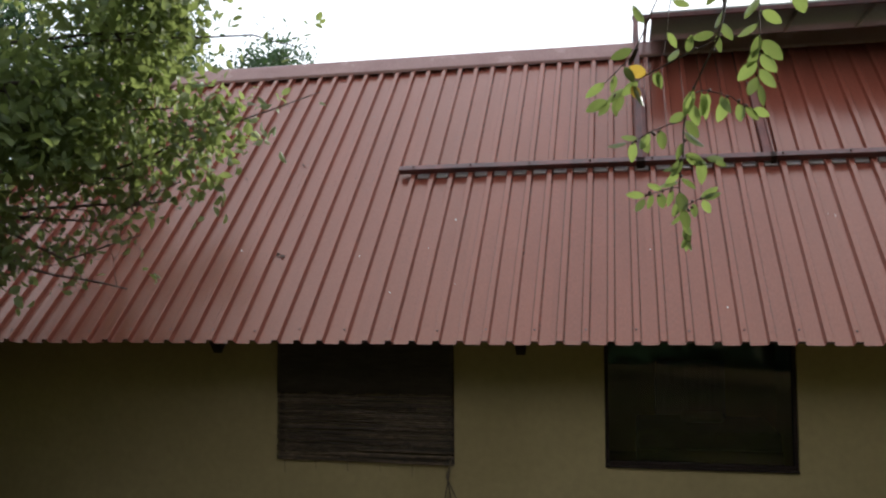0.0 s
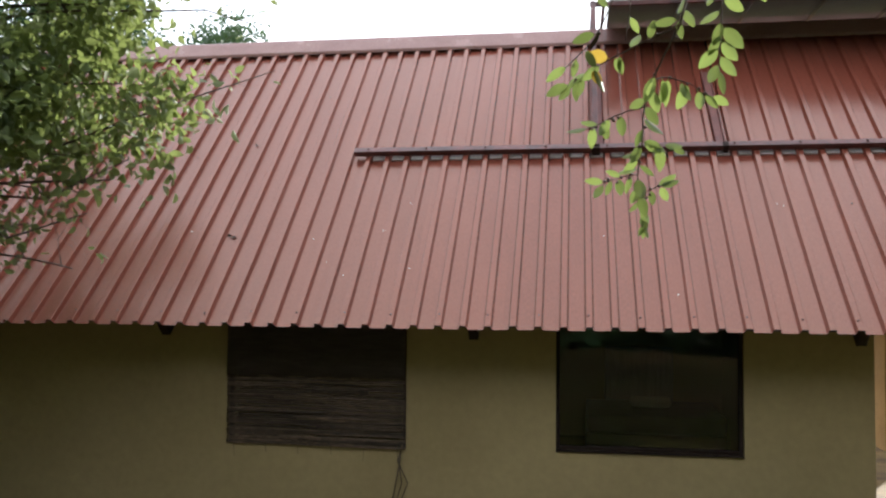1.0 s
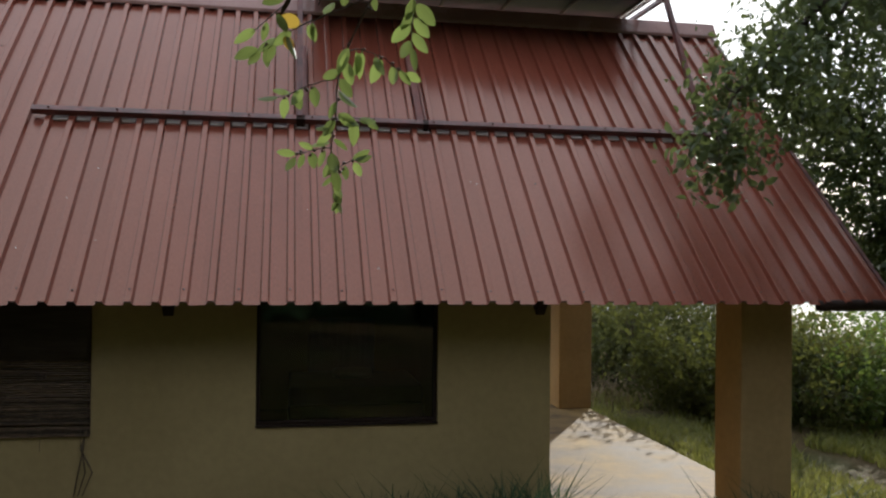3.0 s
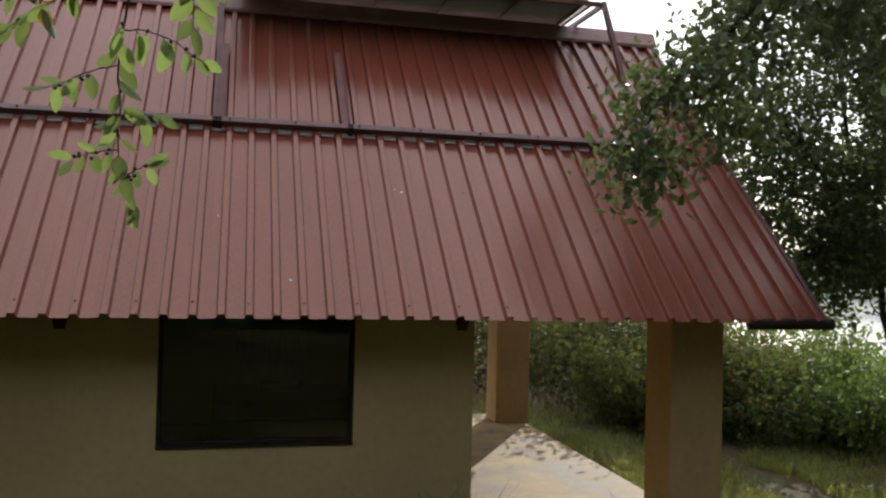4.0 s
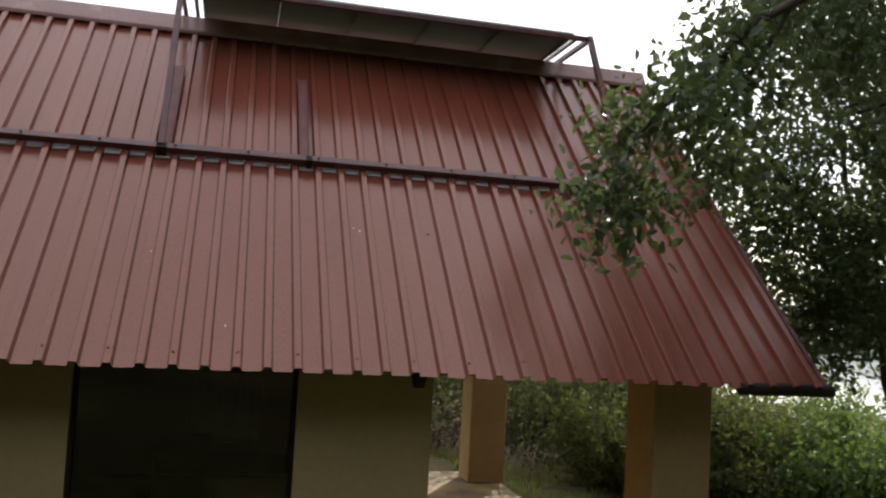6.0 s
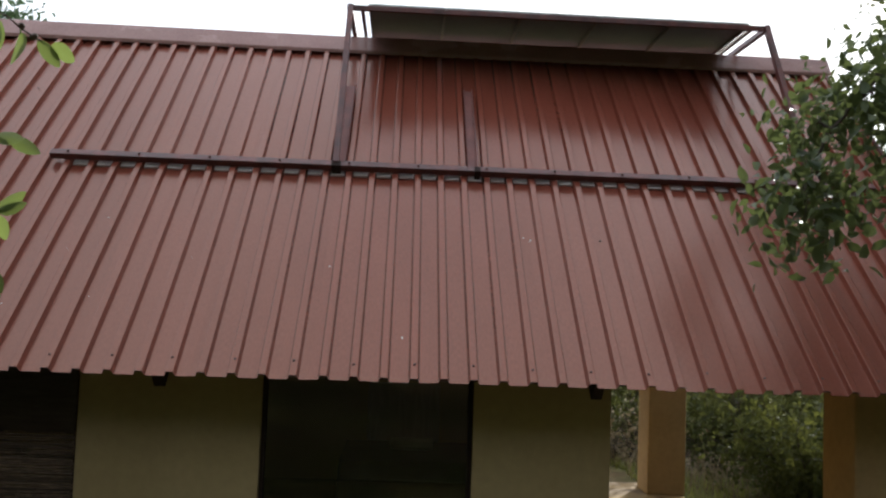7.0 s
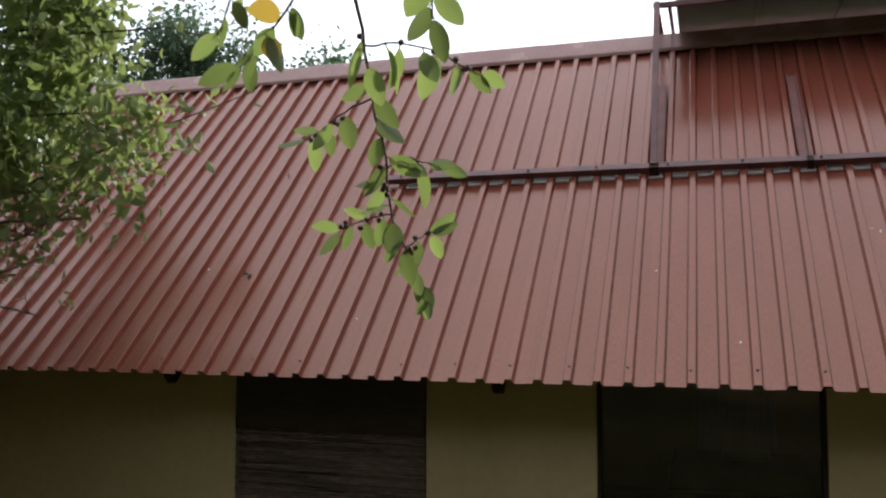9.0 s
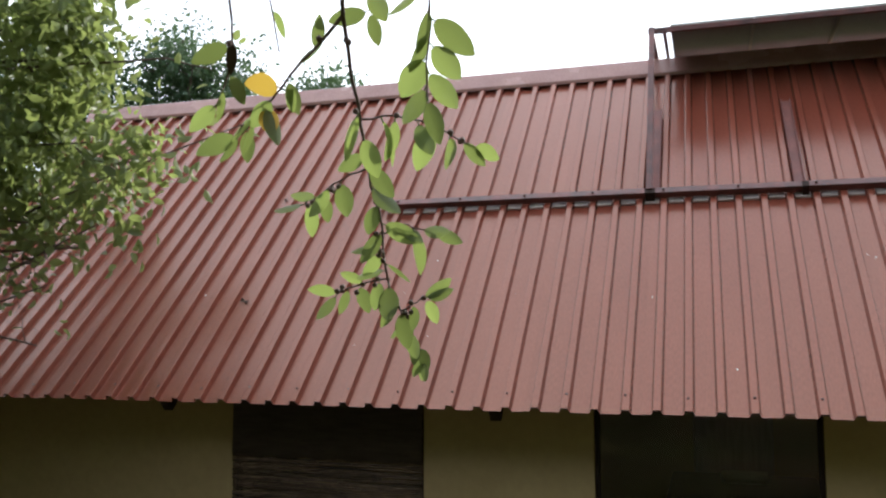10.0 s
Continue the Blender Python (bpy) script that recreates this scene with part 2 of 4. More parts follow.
def leaves_mesh(name, places, length, mat, rng, width=0.55, droop=0.5, spread=0.35, fold=0.18):
    """Folded pointed leaves at the given places, in one mesh; each leaf is an island of its own."""
    c = np.asarray(places, float)
    n = len(c)
    d = rng.normal(size=(n, 3))
    d[:, 2] -= droop
    d /= np.linalg.norm(d, axis=1)[:, None]
    r = rng.normal(size=(n, 3))
    r -= d * (r * d).sum(1)[:, None]
    r /= np.linalg.norm(r, axis=1)[:, None]
    u = np.cross(d, r)
    L = length * (1 + spread * rng.uniform(-1, 1, n))[:, None]
    W = L * width * (1 + 0.25 * rng.uniform(-1, 1, n))[:, None] / 2
    f = L * fold
    v = np.stack([c, c + d * L * 0.3 + r * W * 0.9 + u * f * 0.7, c + d * L * 0.65 + r * W * 0.85 + u * f * 0.5, c + d * L - u * f * 0.4,
                  c + d * L * 0.65 - r * W * 0.85 + u * f * 0.5, c + d * L * 0.3 - r * W * 0.9 + u * f * 0.7, c + d * L * 0.45], 1).reshape(-1, 3)
    tri = np.array([[0, 1, 6], [1, 2, 6], [2, 3, 6], [3, 4, 6], [4, 5, 6], [5, 0, 6]])
    faces = (np.arange(n)[:, None, None] * 7 + tri[None]).reshape(-1, 3)
    me = bpy.data.meshes.new(name)
    me.vertices.add(len(v))
    me.vertices.foreach_set("co", v.ravel())
    me.loops.add(faces.size)
    me.loops.foreach_set("vertex_index", faces.ravel())
    me.polygons.add(len(faces))
    me.polygons.foreach_set("loop_start", np.arange(len(faces)) * 3)
    me.polygons.foreach_set("loop_total", np.full(len(faces), 3))
    me.update(calc_edges=True)
    me.materials.append(mat)
    return me


def wander(rng, start, way, length, steps, wobble, sag=0.0):
    pts, p, d = [Vector(start)], Vector(start), Vector(way).normalized()
    for _ in range(steps):
        d = (d + Vector(rng.normal(size=3)) * wobble + Vector((0, 0, -sag))).normalized()
        p = p + d * (length / steps)
        pts.append(p.copy())
    return pts


def branch_out(rng, lines, tips, pts, radius, depth, length, wobble, sag, count):
    """Side branches along a limb, thinner and shorter with every step; tips are where leaves sit."""
    for _ in range(count):
        i = rng.integers(max(1, len(pts) // 3), len(pts))
        f = rng.uniform()
        start = pts[i - 1].lerp(pts[i], f)
        along = (pts[i] - pts[i - 1]).normalized()
        side = Vector(rng.normal(size=3))
        way = along * 0.6 + side.normalized() * 0.9
        ln = length * rng.uniform(0.6, 1.25)
        sub = wander(rng, start, way, ln, 5, wobble, sag)
        r0 = radius * rng.uniform(0.4, 0.6)
        lines.append((sub, [r0 * (1 - 0.75 * k / 5) for k in range(6)]))
        if depth > 0:
            branch_out(rng, lines, tips, sub, r0, depth - 1, length * 0.55, wobble, sag, max(3, count - 1))
        else:
            tips.extend(sub[1:])
    tips.extend(pts[-2:])


def tree(name, label, limbs, seed, leaf_mat, leaf_len, per_tip, scatter, sub_len, depth=1, count=5, wobble=0.25, sag=0.03, bark=None, keep=None, width=0.55, thin={}):
    """limbs: lists of (x, y, z, radius). The first is the trunk."""
    rng = np.random.default_rng(seed)
    ob = empty(name, Matrix.Translation(limbs[0][0][:3]))
    inv = ob.matrix_world.inverted()
    trunk_lines, lines, tips = [], [], []
    for limb in limbs:
        ctrl = [Vector(q[:3]) for q in limb]
        rad = [q[3] for q in limb]
        pts, rr = [], []
        for i in range(len(ctrl) - 1):
            for k in range(4):
                f = k / 4
                pts.append(ctrl[i].lerp(ctrl[i + 1], f) + Vector(rng.normal(size=3)) * rad[i] * 0.35)
                rr.append(rad[i] * (1 - f) + rad[i + 1] * f)
        pts.append(ctrl[-1])
        rr.append(rad[-1])
        trunk_lines.append((pts, rr))
        own = thin.get(len(trunk_lines) - 1, (sub_len, count))
        branch_out(rng, lines, tips, pts, max(rad[-1], rad[0] * 0.35), depth, own[0], wobble, sag, own[1])
    for group in (trunk_lines, lines):
        for k, (pts, rr) in enumerate(group):
            group[k] = ([inv @ p for p in pts], rr)
    for k, line in enumerate(trunk_lines):
        nm = "limb" if k else "trunk"
        part(nm, tubes_mesh(nm, [line], bark or M_BARK, 9), None, ob)
    tagged(part("branchwork", tubes_mesh("branchwork", lines, bark or M_BARK, 4), None, ob), kind="stuff")
    tp = np.array([tuple(inv @ p) for p in tips])
    places = np.repeat(tp, per_tip, axis=0) + rng.normal(size=(len(tp) * per_tip, 3)) * scatter
    if keep is not None:
        off = np.array(limbs[0][0][:3])
        places = places[[keep(*(q + off)) for q in places]]
    part("crown", leaves_mesh("crown", places, leaf_len, leaf_mat, rng, width), None, ob)
    tagged(ob, label, "tree")
    return ob


# ---- the house ----
H, SLOPE, PITCH = 1.654, 43.4, 0.1715         # eave height over the porch floor, roof slope, rib spacing
SL = radians(SLOPE)
X0, X1, S1 = -3.86, 6.774, 4.08                # roof ends, length of the slope
YR = S1 * math.cos(SL)                        # the ridge
ZR = H + S1 * math.sin(SL)
YB = 2 * YR                                   # eave at the back
YW, T = 0.436, 0.22                           # front wall
ROOF = pose(0, 0, H, SLOPE)
BACK = pose(0, YB, H, SLOPE, 0, 180)


def on_roof(x, s, h=0.0):
    return ROOF @ Vector((x, s, h))


def ground_height(x, y):
    def ease(v, a, b):
        f = min(1, max(0, (v - a) / (b - a)))
        return f * f * (3 - 2 * f)
    z = 0.46 - 0.5 * ease(y, -5.5, 0.2)                        # a low bank in front of the house
    z -= 0.1 * ease(x, 4.0, 6.0)
    far = max(0.0, x - 6.2) * 0.72 + max(0.0, y - 5.5) * 0.3
    z -= 0.07 * far if far < 12 else 0.84 + 0.1 * (far - 12)
    z = max(z, -7.0)
    z += 0.05 * noise.noise((x * 0.7, y * 0.7, 0)) + 0.02 * noise.noise((x * 2.3, y * 2.3, 4))
    if -4.2 < x < 6.6 and 0.3 < y < 6.2:
        z = min(z, -0.12)
    return z


def make_ground():
    rng = np.random.default_rng(3)
    near = np.arange(-14, 30.01, 0.4)
    line = np.concatenate([-np.geomspace(14.5, 900, 22)[::-1], near, np.geomspace(30.6, 900, 26)])
    vs = [(x, y, ground_height(x, y)) for y in line for x in line]
    n = len(line)
    fs = [(j * n + i, j * n + i + 1, (j + 1) * n + i + 1, (j + 1) * n + i) for j in range(n - 1) for i in range(n - 1)]
    me = bpy.data.meshes.new("ground")
    me.from_pydata(vs, [], fs)
    me.materials.append(M_SOIL)
    me.polygons.foreach_set("use_smooth", [True] * len(me.polygons))
    tagged(new("ground", me), "grassy brown soil sloping down towards a river", "ground", kind="structure")


def make_river():
    way = Vector((math.sin(radians(41)), math.cos(radians(41)), 0))
    side = Vector((way.y, -way.x, 0))
    bm = bmesh.new()
    q = [way * a + side * b for a, b in ((24, -700), (24, 700), (215, 700), (215, -700))]
    bm.faces.new([bm.verts.new((p.x, p.y, -4.0)) for p in q])
    tagged(part("water", bm, M_WATER), "pale bright river water reflecting the sky", "river", kind="structure")
    bm = bmesh.new()
    rows = []
    for k in range(9):
        row = []
        for i in range(121):
            b = -900 + 15 * i
            up = -4.4 + 13.5 * (k / 8) ** 0.7 + (1.6 * noise.noise((b * 0.02, k * 0.3, 1)) + 1.5 * noise.noise((b * 0.09, k, 2))) * (k / 8)
            p = way * (205 + 14 * k + 6 * noise.noise((b * 0.03, k, 5))) + side * b
            row.append(bm.verts.new((p.x, p.y, up)))
        rows.append(row)
    for a, b in zip(rows, rows[1:]):
        for i in range(120):
            bm.faces.new((a[i], a[i + 1], b[i + 1], b[i]))
    tagged(part("backdrop", bm, M_HILL, smooth=True), "hazy wooded river bank far away", "hillside", kind="structure")


make_ground()
make_river()


def sheet_mesh(pitches, length, first):
    """One ribbed sheet: trapezoid ribs 36 mm high, two fine swages in each pan, thin steel with an underside."""
    prof = []
    h = 0.036
    for k in range(pitches):
        c = (k + 0.5) * PITCH
        prof += [(c - PITCH / 2, -h), (c - 0.0318, -h), (c - 0.0205, -0.0015), (c - 0.018, 0.0), (c + 0.018, 0.0), (c + 0.0205, -0.0015), (c + 0.0318, -h)]
    prof.append((pitches * PITCH + (0.012 if not first else 0.0), -h))
    nseg = 8
    vs, fs = [], []
    for side in (0, 1):
        for j in range(nseg + 1):
            for x, z in prof:
                wav = 0.0012 * math.sin(j * 2.1 + x * 9)
                vs.append((x, length * j / nseg, z + wav - 0.0016 * side))
    n = len(prof)
    for side in (0, 1):
        o = side * n * (nseg + 1)
        for j in range(nseg):
            for i in range(n - 1):
                q = (o + j * n + i, o + j * n + i + 1, o + (j + 1) * n + i + 1, o + (j + 1) * n + i)
                fs.append(q if side == 0 else q[::-1])
    o = n * (nseg + 1)
    for i in range(n - 1):
        fs.append((i + 1, i, o + i, o + i + 1))
    me = bpy.data.meshes.new("roof_sheet")
    me.from_pydata(vs, [], fs)
    me.materials.append(M_SHEET)
    return me


def make_roof():
    bm = bmesh.new()
    box(bm, X0 + 0.06, X1 - 0.06, 0.06, S1 - 0.02, -0.075, -0.055, m=ROOF)
    box(bm, X0 + 0.06, X1 - 0.06, 0.06, S1 - 0.02, -0.075, -0.055, m=BACK @ Matrix.Translation((-(X0 + X1), 0, 0)))
    roof = part("roof", bm, M_TIMBER)
    tagged(roof, "steep roof of dark red ribbed metal sheets over timber", "roof", kind="structure")
    rng = random.Random(5)
    me4 = sheet_mesh(4, S1 - 0.06, False)
    k = -22
    while k < 40:
        n = min(4, 40 - k)
        me = me4 if n == 4 else sheet_mesh(n, S1 - 0.06, True)
        part("roof_sheet", me, None, roof, m=ROOF @ pose((k - 0.5) * PITCH, rng.uniform(-0.004, 0.004), rng.uniform(0, 0.0015), 0, 0, rng.uniform(-0.04, 0.04)))
        part("roof_sheet", me, None, roof, m=BACK @ pose(-(k - 0.5 + n) * PITCH, 0, 0))
        k += n
    # screws on every second rib near the eave
    bm = bmesh.new()
    bmesh.ops.create_cone(bm, cap_ends=True, segments=8, radius1=0.0085, radius2=0.0085, depth=0.002, matrix=Matrix.Translation((0, 0, 0.001)))
    bmesh.ops.create_cone(bm, cap_ends=True, segments=6, radius1=0.005, radius2=0.0045, depth=0.006, matrix=Matrix.Translation((0, 0, 0.005)))
    scr = mesh_of("roof_screw", bm, M_SCREW)
    for k in range(-21, 40, 2):
        part("roof_screw", scr, None, roof, m=ROOF @ pose(k * PITCH + rng.uniform(-0.006, 0.006), 0.1 + rng.uniform(-0.012, 0.012), 0.001))
    # ridge flashing, its pale colour holding the sky's reflection
    bm = bmesh.new()
    w, lift = 0.125, 0.012
    ridge = Vector((0, YR, ZR + 0.085))
    a = on_roof(0, S1 - w, lift + 0.006)
    prof = [(a.y, a.z - 0.03), (a.y - 0.004, a.z), (ridge.y - 0.03, ridge.z - 0.012), (ridge.y, ridge.z), (ridge.y + 0.03, ridge.z - 0.012), (YB - a.y + 0.004, a.z), (YB - a.y, a.z - 0.03)]
    cuts = [X0 - 0.01, -1.3, 1.15, 3.6, X1 + 0.01]
    for i in range(4):
        u, v = cuts[i], cuts[i + 1] + (0.06 if i < 3 else 0)
        up = 0.002 * (i % 2)
        r0 = [bm.verts.new((u, p[0], p[1] + up)) for p in prof]
        r1 = [bm.verts.new((v, p[0], p[1] + up)) for p in prof]
        for j in range(len(prof) - 1):
            bm.faces.new((r0[j], r1[j], r1[j + 1], r0[j + 1]))
    part("ridge_cap", bm, M_FLASH, roof, "folded red metal ridge cap, paled by painted-in sky reflection")
    # edge flashings along the gables
    for x, sgn in ((X0, 1), (X1, -1)):
        for base in (ROOF, BACK):
            bm = bmesh.new()
            xx = x if base is ROOF else -x
            ss = sgn if base is ROOF else -sgn
            box(bm, min(xx, xx + ss * 0.028), max(xx, xx + ss * 0.028), -0.01, S1 - 0.05, -0.028, -0.024, m=base)
            box(bm, min(xx, xx - ss * 0.006), max(xx, xx - ss * 0.006), -0.01, S1 - 0.05, -0.12, -0.024, m=base)
            part("edge_flashing", bm, M_STEEL, roof)
    return roof


def wall_with_holes(name, x0, x1, y0, y1, z0, top, holes, mat):
    bm = bmesh.new()
    xs = sorted({x0, x1, *[h[0] for h in holes], *[h[1] for h in holes]})
    for a, b in zip(xs, xs[1:]):
        hole = [h for h in holes if h[0] <= a and b <= h[1]]
        if hole:
            box(bm, a, b, y0, y1, z0, hole[0][2])
            box(bm, a, b, y0, y1, hole[0][3], top)
        else:
            box(bm, a, b, y0, y1, z0, top)
    bmesh.ops.remove_doubles(bm, verts=bm.verts, dist=0.0005)
    return part(name, bm, mat)


W1 = (-0.491, 0.90, 0.735, 1.83)
W2 = (1.997, 3.30, 0.75, 1.83)
WALL_TOP = H + YW * math.tan(SL) - 0.09
roof = make_roof()
wf = wall_with_holes("wall_front", -3.45, 4.157, YW, YW + T, -0.6, WALL_TOP, [W1, W2], M_WALL)
tagged(wf, "olive yellow plastered wall below a low eave", "wall", kind="structure")
wb = wall_with_holes("wall_back", -3.45, 4.157, YB - YW - T, YB - YW, -0.6, WALL_TOP, [], M_WALL)
tagged(wb, "plastered back wall of the house", "wall", kind="structure")


def gable(name, x):
    """A gable wall up to the underside of the roof."""
    bm = bmesh.new()
    low = H + (YW + T) * math.tan(SL) - 0.12
    pr = [(YW + T, -0.6), (YB - YW - T, -0.6), (YB - YW - T, low), (YR, ZR - 0.14), (YW + T, low)]
    a = [bm.verts.new((x, p[0], p[1])) for p in pr]
    b = [bm.verts.new((x + T, p[0], p[1])) for p in pr]
    bm.faces.new(a[::-1])
    bm.faces.new(b)
    for i in range(5):
        bm.faces.new((a[i], a[(i + 1) % 5], b[(i + 1) % 5], b[i]))
    bmesh.ops.recalc_face_normals(bm, faces=bm.faces)
    tagged(part(name, bm, M_WALL), "plastered gable wall", "wall", kind="structure")


gable("wall_west", -3.45)
gable("wall_east", 4.157 - T)
bm = bmesh.new()
box(bm, -3.3, 4.0, YW + T, YB - YW - T, -0.1, 0.02)
tagged(part("floor", bm, M_FLOOR), "dim concrete floor inside the house", "floor", kind="structure")
bm = bmesh.new()
box(bm, 4.157, 6.13, 0.25, YB - 0.3, -0.25, 0.0, 0.012)
tagged(part("floor_porch", bm, M_FLOOR), "pale worn cement porch floor with sun patches", "porch floor", kind="structure")


def make_window(name, hole, label, y=YW):
    x0, x1, z0, z1 = hole
    w = empty(name, Matrix.Translation((x0, y, z0)))
    bm = bmesh.new()
    dx, dz = x1 - x0, z1 - z0
    f, y0, y1 = 0.028, 0.025, 0.085
    box(bm, 0.002, f, y0, y1, 0.002, dz - 0.002, 0.004)
    box(bm, dx - f, dx - 0.002, y0, y1, 0.002, dz - 0.002, 0.004)
    box(bm, f, dx - f, y0, y1, 0.002, f, 0.004)
    box(bm, f, dx - f, y0, y1, dz - f, dz - 0.002, 0.004)
    part("window_frame", bm, M_TIMBER, w, "dark brown wooden frame")
    bm = bmesh.new()
    box(bm, f - 0.005, dx - f + 0.005, 0.058, 0.062, f - 0.005, dz - f + 0.005)
    p = part("pane", bm, M_GLASS, w)
    p.visible_shadow = False
    bm = bmesh.new()
    box(bm, 0.0, dx, -0.012, 0.028, -0.012, 0.002, 0.003)
    part("window_sill", bm, M_TIMBER, w)
    tagged(w, label, "window", kind="structure")
    return w


make_window("window_1", W1, "dark wooden window behind a reed blind")
make_window("window_2", W2, "dark unlit glass window in a brown wooden frame")


def make_pillar(y):
    bm = bmesh.new()
    top = H + min(y, YB - y - 0.42) * math.tan(SL) - 0.13
    box(bm, -0.22, 0.22, 0, 0.42, 0, top, 0.012)
    ob = part("pillar", bm, M_PILLAR, m=pose(5.938, y, 0.0))
    tagged(ob, "square tan plastered porch pillar carrying the roof", "pillar", "porch pillars")
    return ob


make_pillar(YW)
make_pillar(4.93)


def make_rafter(x):
    """A pole rafter whose tapered end shows below the eave."""
    bm = bmesh.new()
    box(bm, -0.035, 0.035, 0.13, S1 - 0.1, -0.285, -0.078, 0.006, m=pose(0, 0, 0, SLOPE))
    ob = part("rafter", bm, M_TIMBER, m=pose(x, 0, H))
    tagged(ob, "dark wooden rafter end below the eave", "rafter", "rafters")


for x in (-3.25, -0.928, 1.417, 4.029):
    make_rafter(x)
bm = bmesh.new()
tube(bm, [(6.12, 0.05, H - 0.036), (6.45, 0.05, H - 0.032), (6.815, 0.05, H - 0.034)], [0.042, 0.045, 0.042], 12)
tagged(part("eave_pole", bm, M_TIMBER, smooth=True), "dark round pole along the eave corner", "pole")


# ---- steel and solar panels on the roof ----
def make_beam():
    beam = empty("roof_beam", ROOF @ pose(0.215, 2.06, 0))
    L = 6.42 - 0.215
    bm = bmesh.new()
    box(bm, 0, L, -0.03, 0.03, 0.002, 0.007)
    box(bm, 0, L, -0.03, -0.025, 0.007, 0.052)
    box(bm, 0, L, -0.025, 0.03, 0.047, 0.052)
    part("channel", bm, M_STEEL, beam)
    bm = bmesh.new()
    box(bm, -0.052, 0.052, -0.045, 0.02, -0.0335, -0.018, 0.004)
    fm = mesh_of("closure_strip", bm, M_PALE_STRIP)
    for k in range(2, 37):
        part("closure_strip", fm, None, beam, "pale strip filling a pan below the beam" if k == 2 else "", m=pose((k + 0.5) * PITCH - 0.215, -0.012, 0.0))
    bm = bmesh.new()
    bmesh.ops.create_cone(bm, cap_ends=True, segments=6, radius1=0.009, radius2=0.009, depth=0.012)
    bolt = mesh_of("bolt", bm, M_SCREW)
    for k in range(2, 37, 3):
        part("bolt", bolt, None, beam, m=pose(k * PITCH - 0.215, 0.0, 0.058))
    for x in (2.305, 3.36):
        bm = bmesh.new()
        big = 0.035 if x < 3 else 0.022
        box(bm, x - big - 0.215, x + big - 0.215, -0.042, -0.031, -0.02, 0.058, 0.003)
        box(bm, x - big - 0.215, x + big - 0.215, -0.042, 0.02, 0.053, 0.06, 0.002)
        part("clamp", bm, M_TIMBER, beam, "dark rusty clamp")
    tagged(beam, "red-brown steel channel lying across the roof ribs", "steel beam")


make_beam()


def steel_bar(bm, a, b, w, d):
    a, b = Vector(a), Vector(b)
    m = Matrix.Translation(a) @ (b - a).to_track_quat("Z", "Y").to_matrix().to_4x4()
    box(bm, -w / 2, w / 2, -d / 2, d / 2, 0, (b - a).length, m=m)


PX0, PX1 = 2.30, 5.917                 # solar frame
PY, PZ = 2.294, H + 2.926
PYB, PZB = 3.22, H + 2.93


def make_solar():
    fr = empty("solar_array", Matrix.Translation(on_roof(PX0, 2.06, 0.052)))
    o = fr.matrix_world.translation

    def bar(name, a, b, w=0.04, d=0.04, label=""):
        bm = bmesh.new()
        steel_bar(bm, Vector(a) - o, Vector(b) - o, w, d)
        return part(name, bm, M_STEEL, fr, label)
    for x in (PX0, PX1):
        bar("post", on_roof(x, 2.06, 0.052), (x, PY, PZ + 0.02), 0.045, 0.045)
        bar("side_rail", (x, PY, PZ), (x, PYB, PZB))
        bar("back_leg", (x, PYB - 0.05, PZB), (x, PYB - 0.05, ZR - 0.12))
    bar("front_rail", (PX0 - 0.03, PY, PZ), (PX1 + 0.01, PY, PZ))
    bar("rear_rail", (PX0 - 0.02, PYB, PZB), (PX1 + 0.02, PYB, PZB))
    for x in (PX0 + 0.1, PX1 - 0.12):
        bar("stringer", (x, PY, PZ + 0.005), (x, PYB, PZB + 0.005), 0.03, 0.03)
    for x, w in ((PX0 + 0.02, 0.095), (3.33, 0.075)):
        bm = bmesh.new()
        m = Matrix.Translation(-o) @ ROOF
        box(bm, x - w / 2, x + w / 2, 2.1, 3.3, 0.004, 0.01, m=m)
        box(bm, x - w / 2, x - w / 2 + 0.006, 2.1, 3.3, 0.01, 0.034, m=m)
        box(bm, x + w / 2 - 0.006, x + w / 2, 2.1, 3.3, 0.01, 0.034, m=m)
        part("roof_channel", bm, M_CHANNEL, fr, "rusty brown steel channel lying up the roof")
    tagged(fr, "dark solar panels on a red-brown steel frame standing on the roof", "solar array")
    # panels
    n = 5
    span = (PX1 - PX0 - 0.3) / n
    for i in range(n):
        x = PX0 + 0.15 + i * span
        p = empty("solar_panel")
        p.parent, p.matrix_basis = fr, Matrix.Translation(Vector((x, PY + 0.01, PZ + 0.03)) - o)
        bm = bmesh.new()
        d = PYB - PY - 0.03
        box(bm, 0.01, span - 0.01, 0.02, d - 0.02, 0.006, 0.012)
        part("back_sheet", bm, M_PANEL_BACK, p)
        bm = bmesh.new()
        box(bm, 0.012, span - 0.012, 0.022, d - 0.022, 0.0125, 0.016)
        part("cells", bm, M_PANEL_CELL, p)
        bm = bmesh.new()
        box(bm, 0.002, span - 0.002, 0, 0.02, -0.02, 0.018)
        box(bm, 0.002, span - 0.002, d - 0.02, d, -0.028, 0.018)
        box(bm, 0.002, 0.01, 0.02, d - 0.02, -0.02, 0.018)
        box(bm, span - 0.01, span - 0.002, 0.02, d - 0.02, -0.02, 0.018)
        part("panel_frame", bm, M_ALU, p)


make_solar()


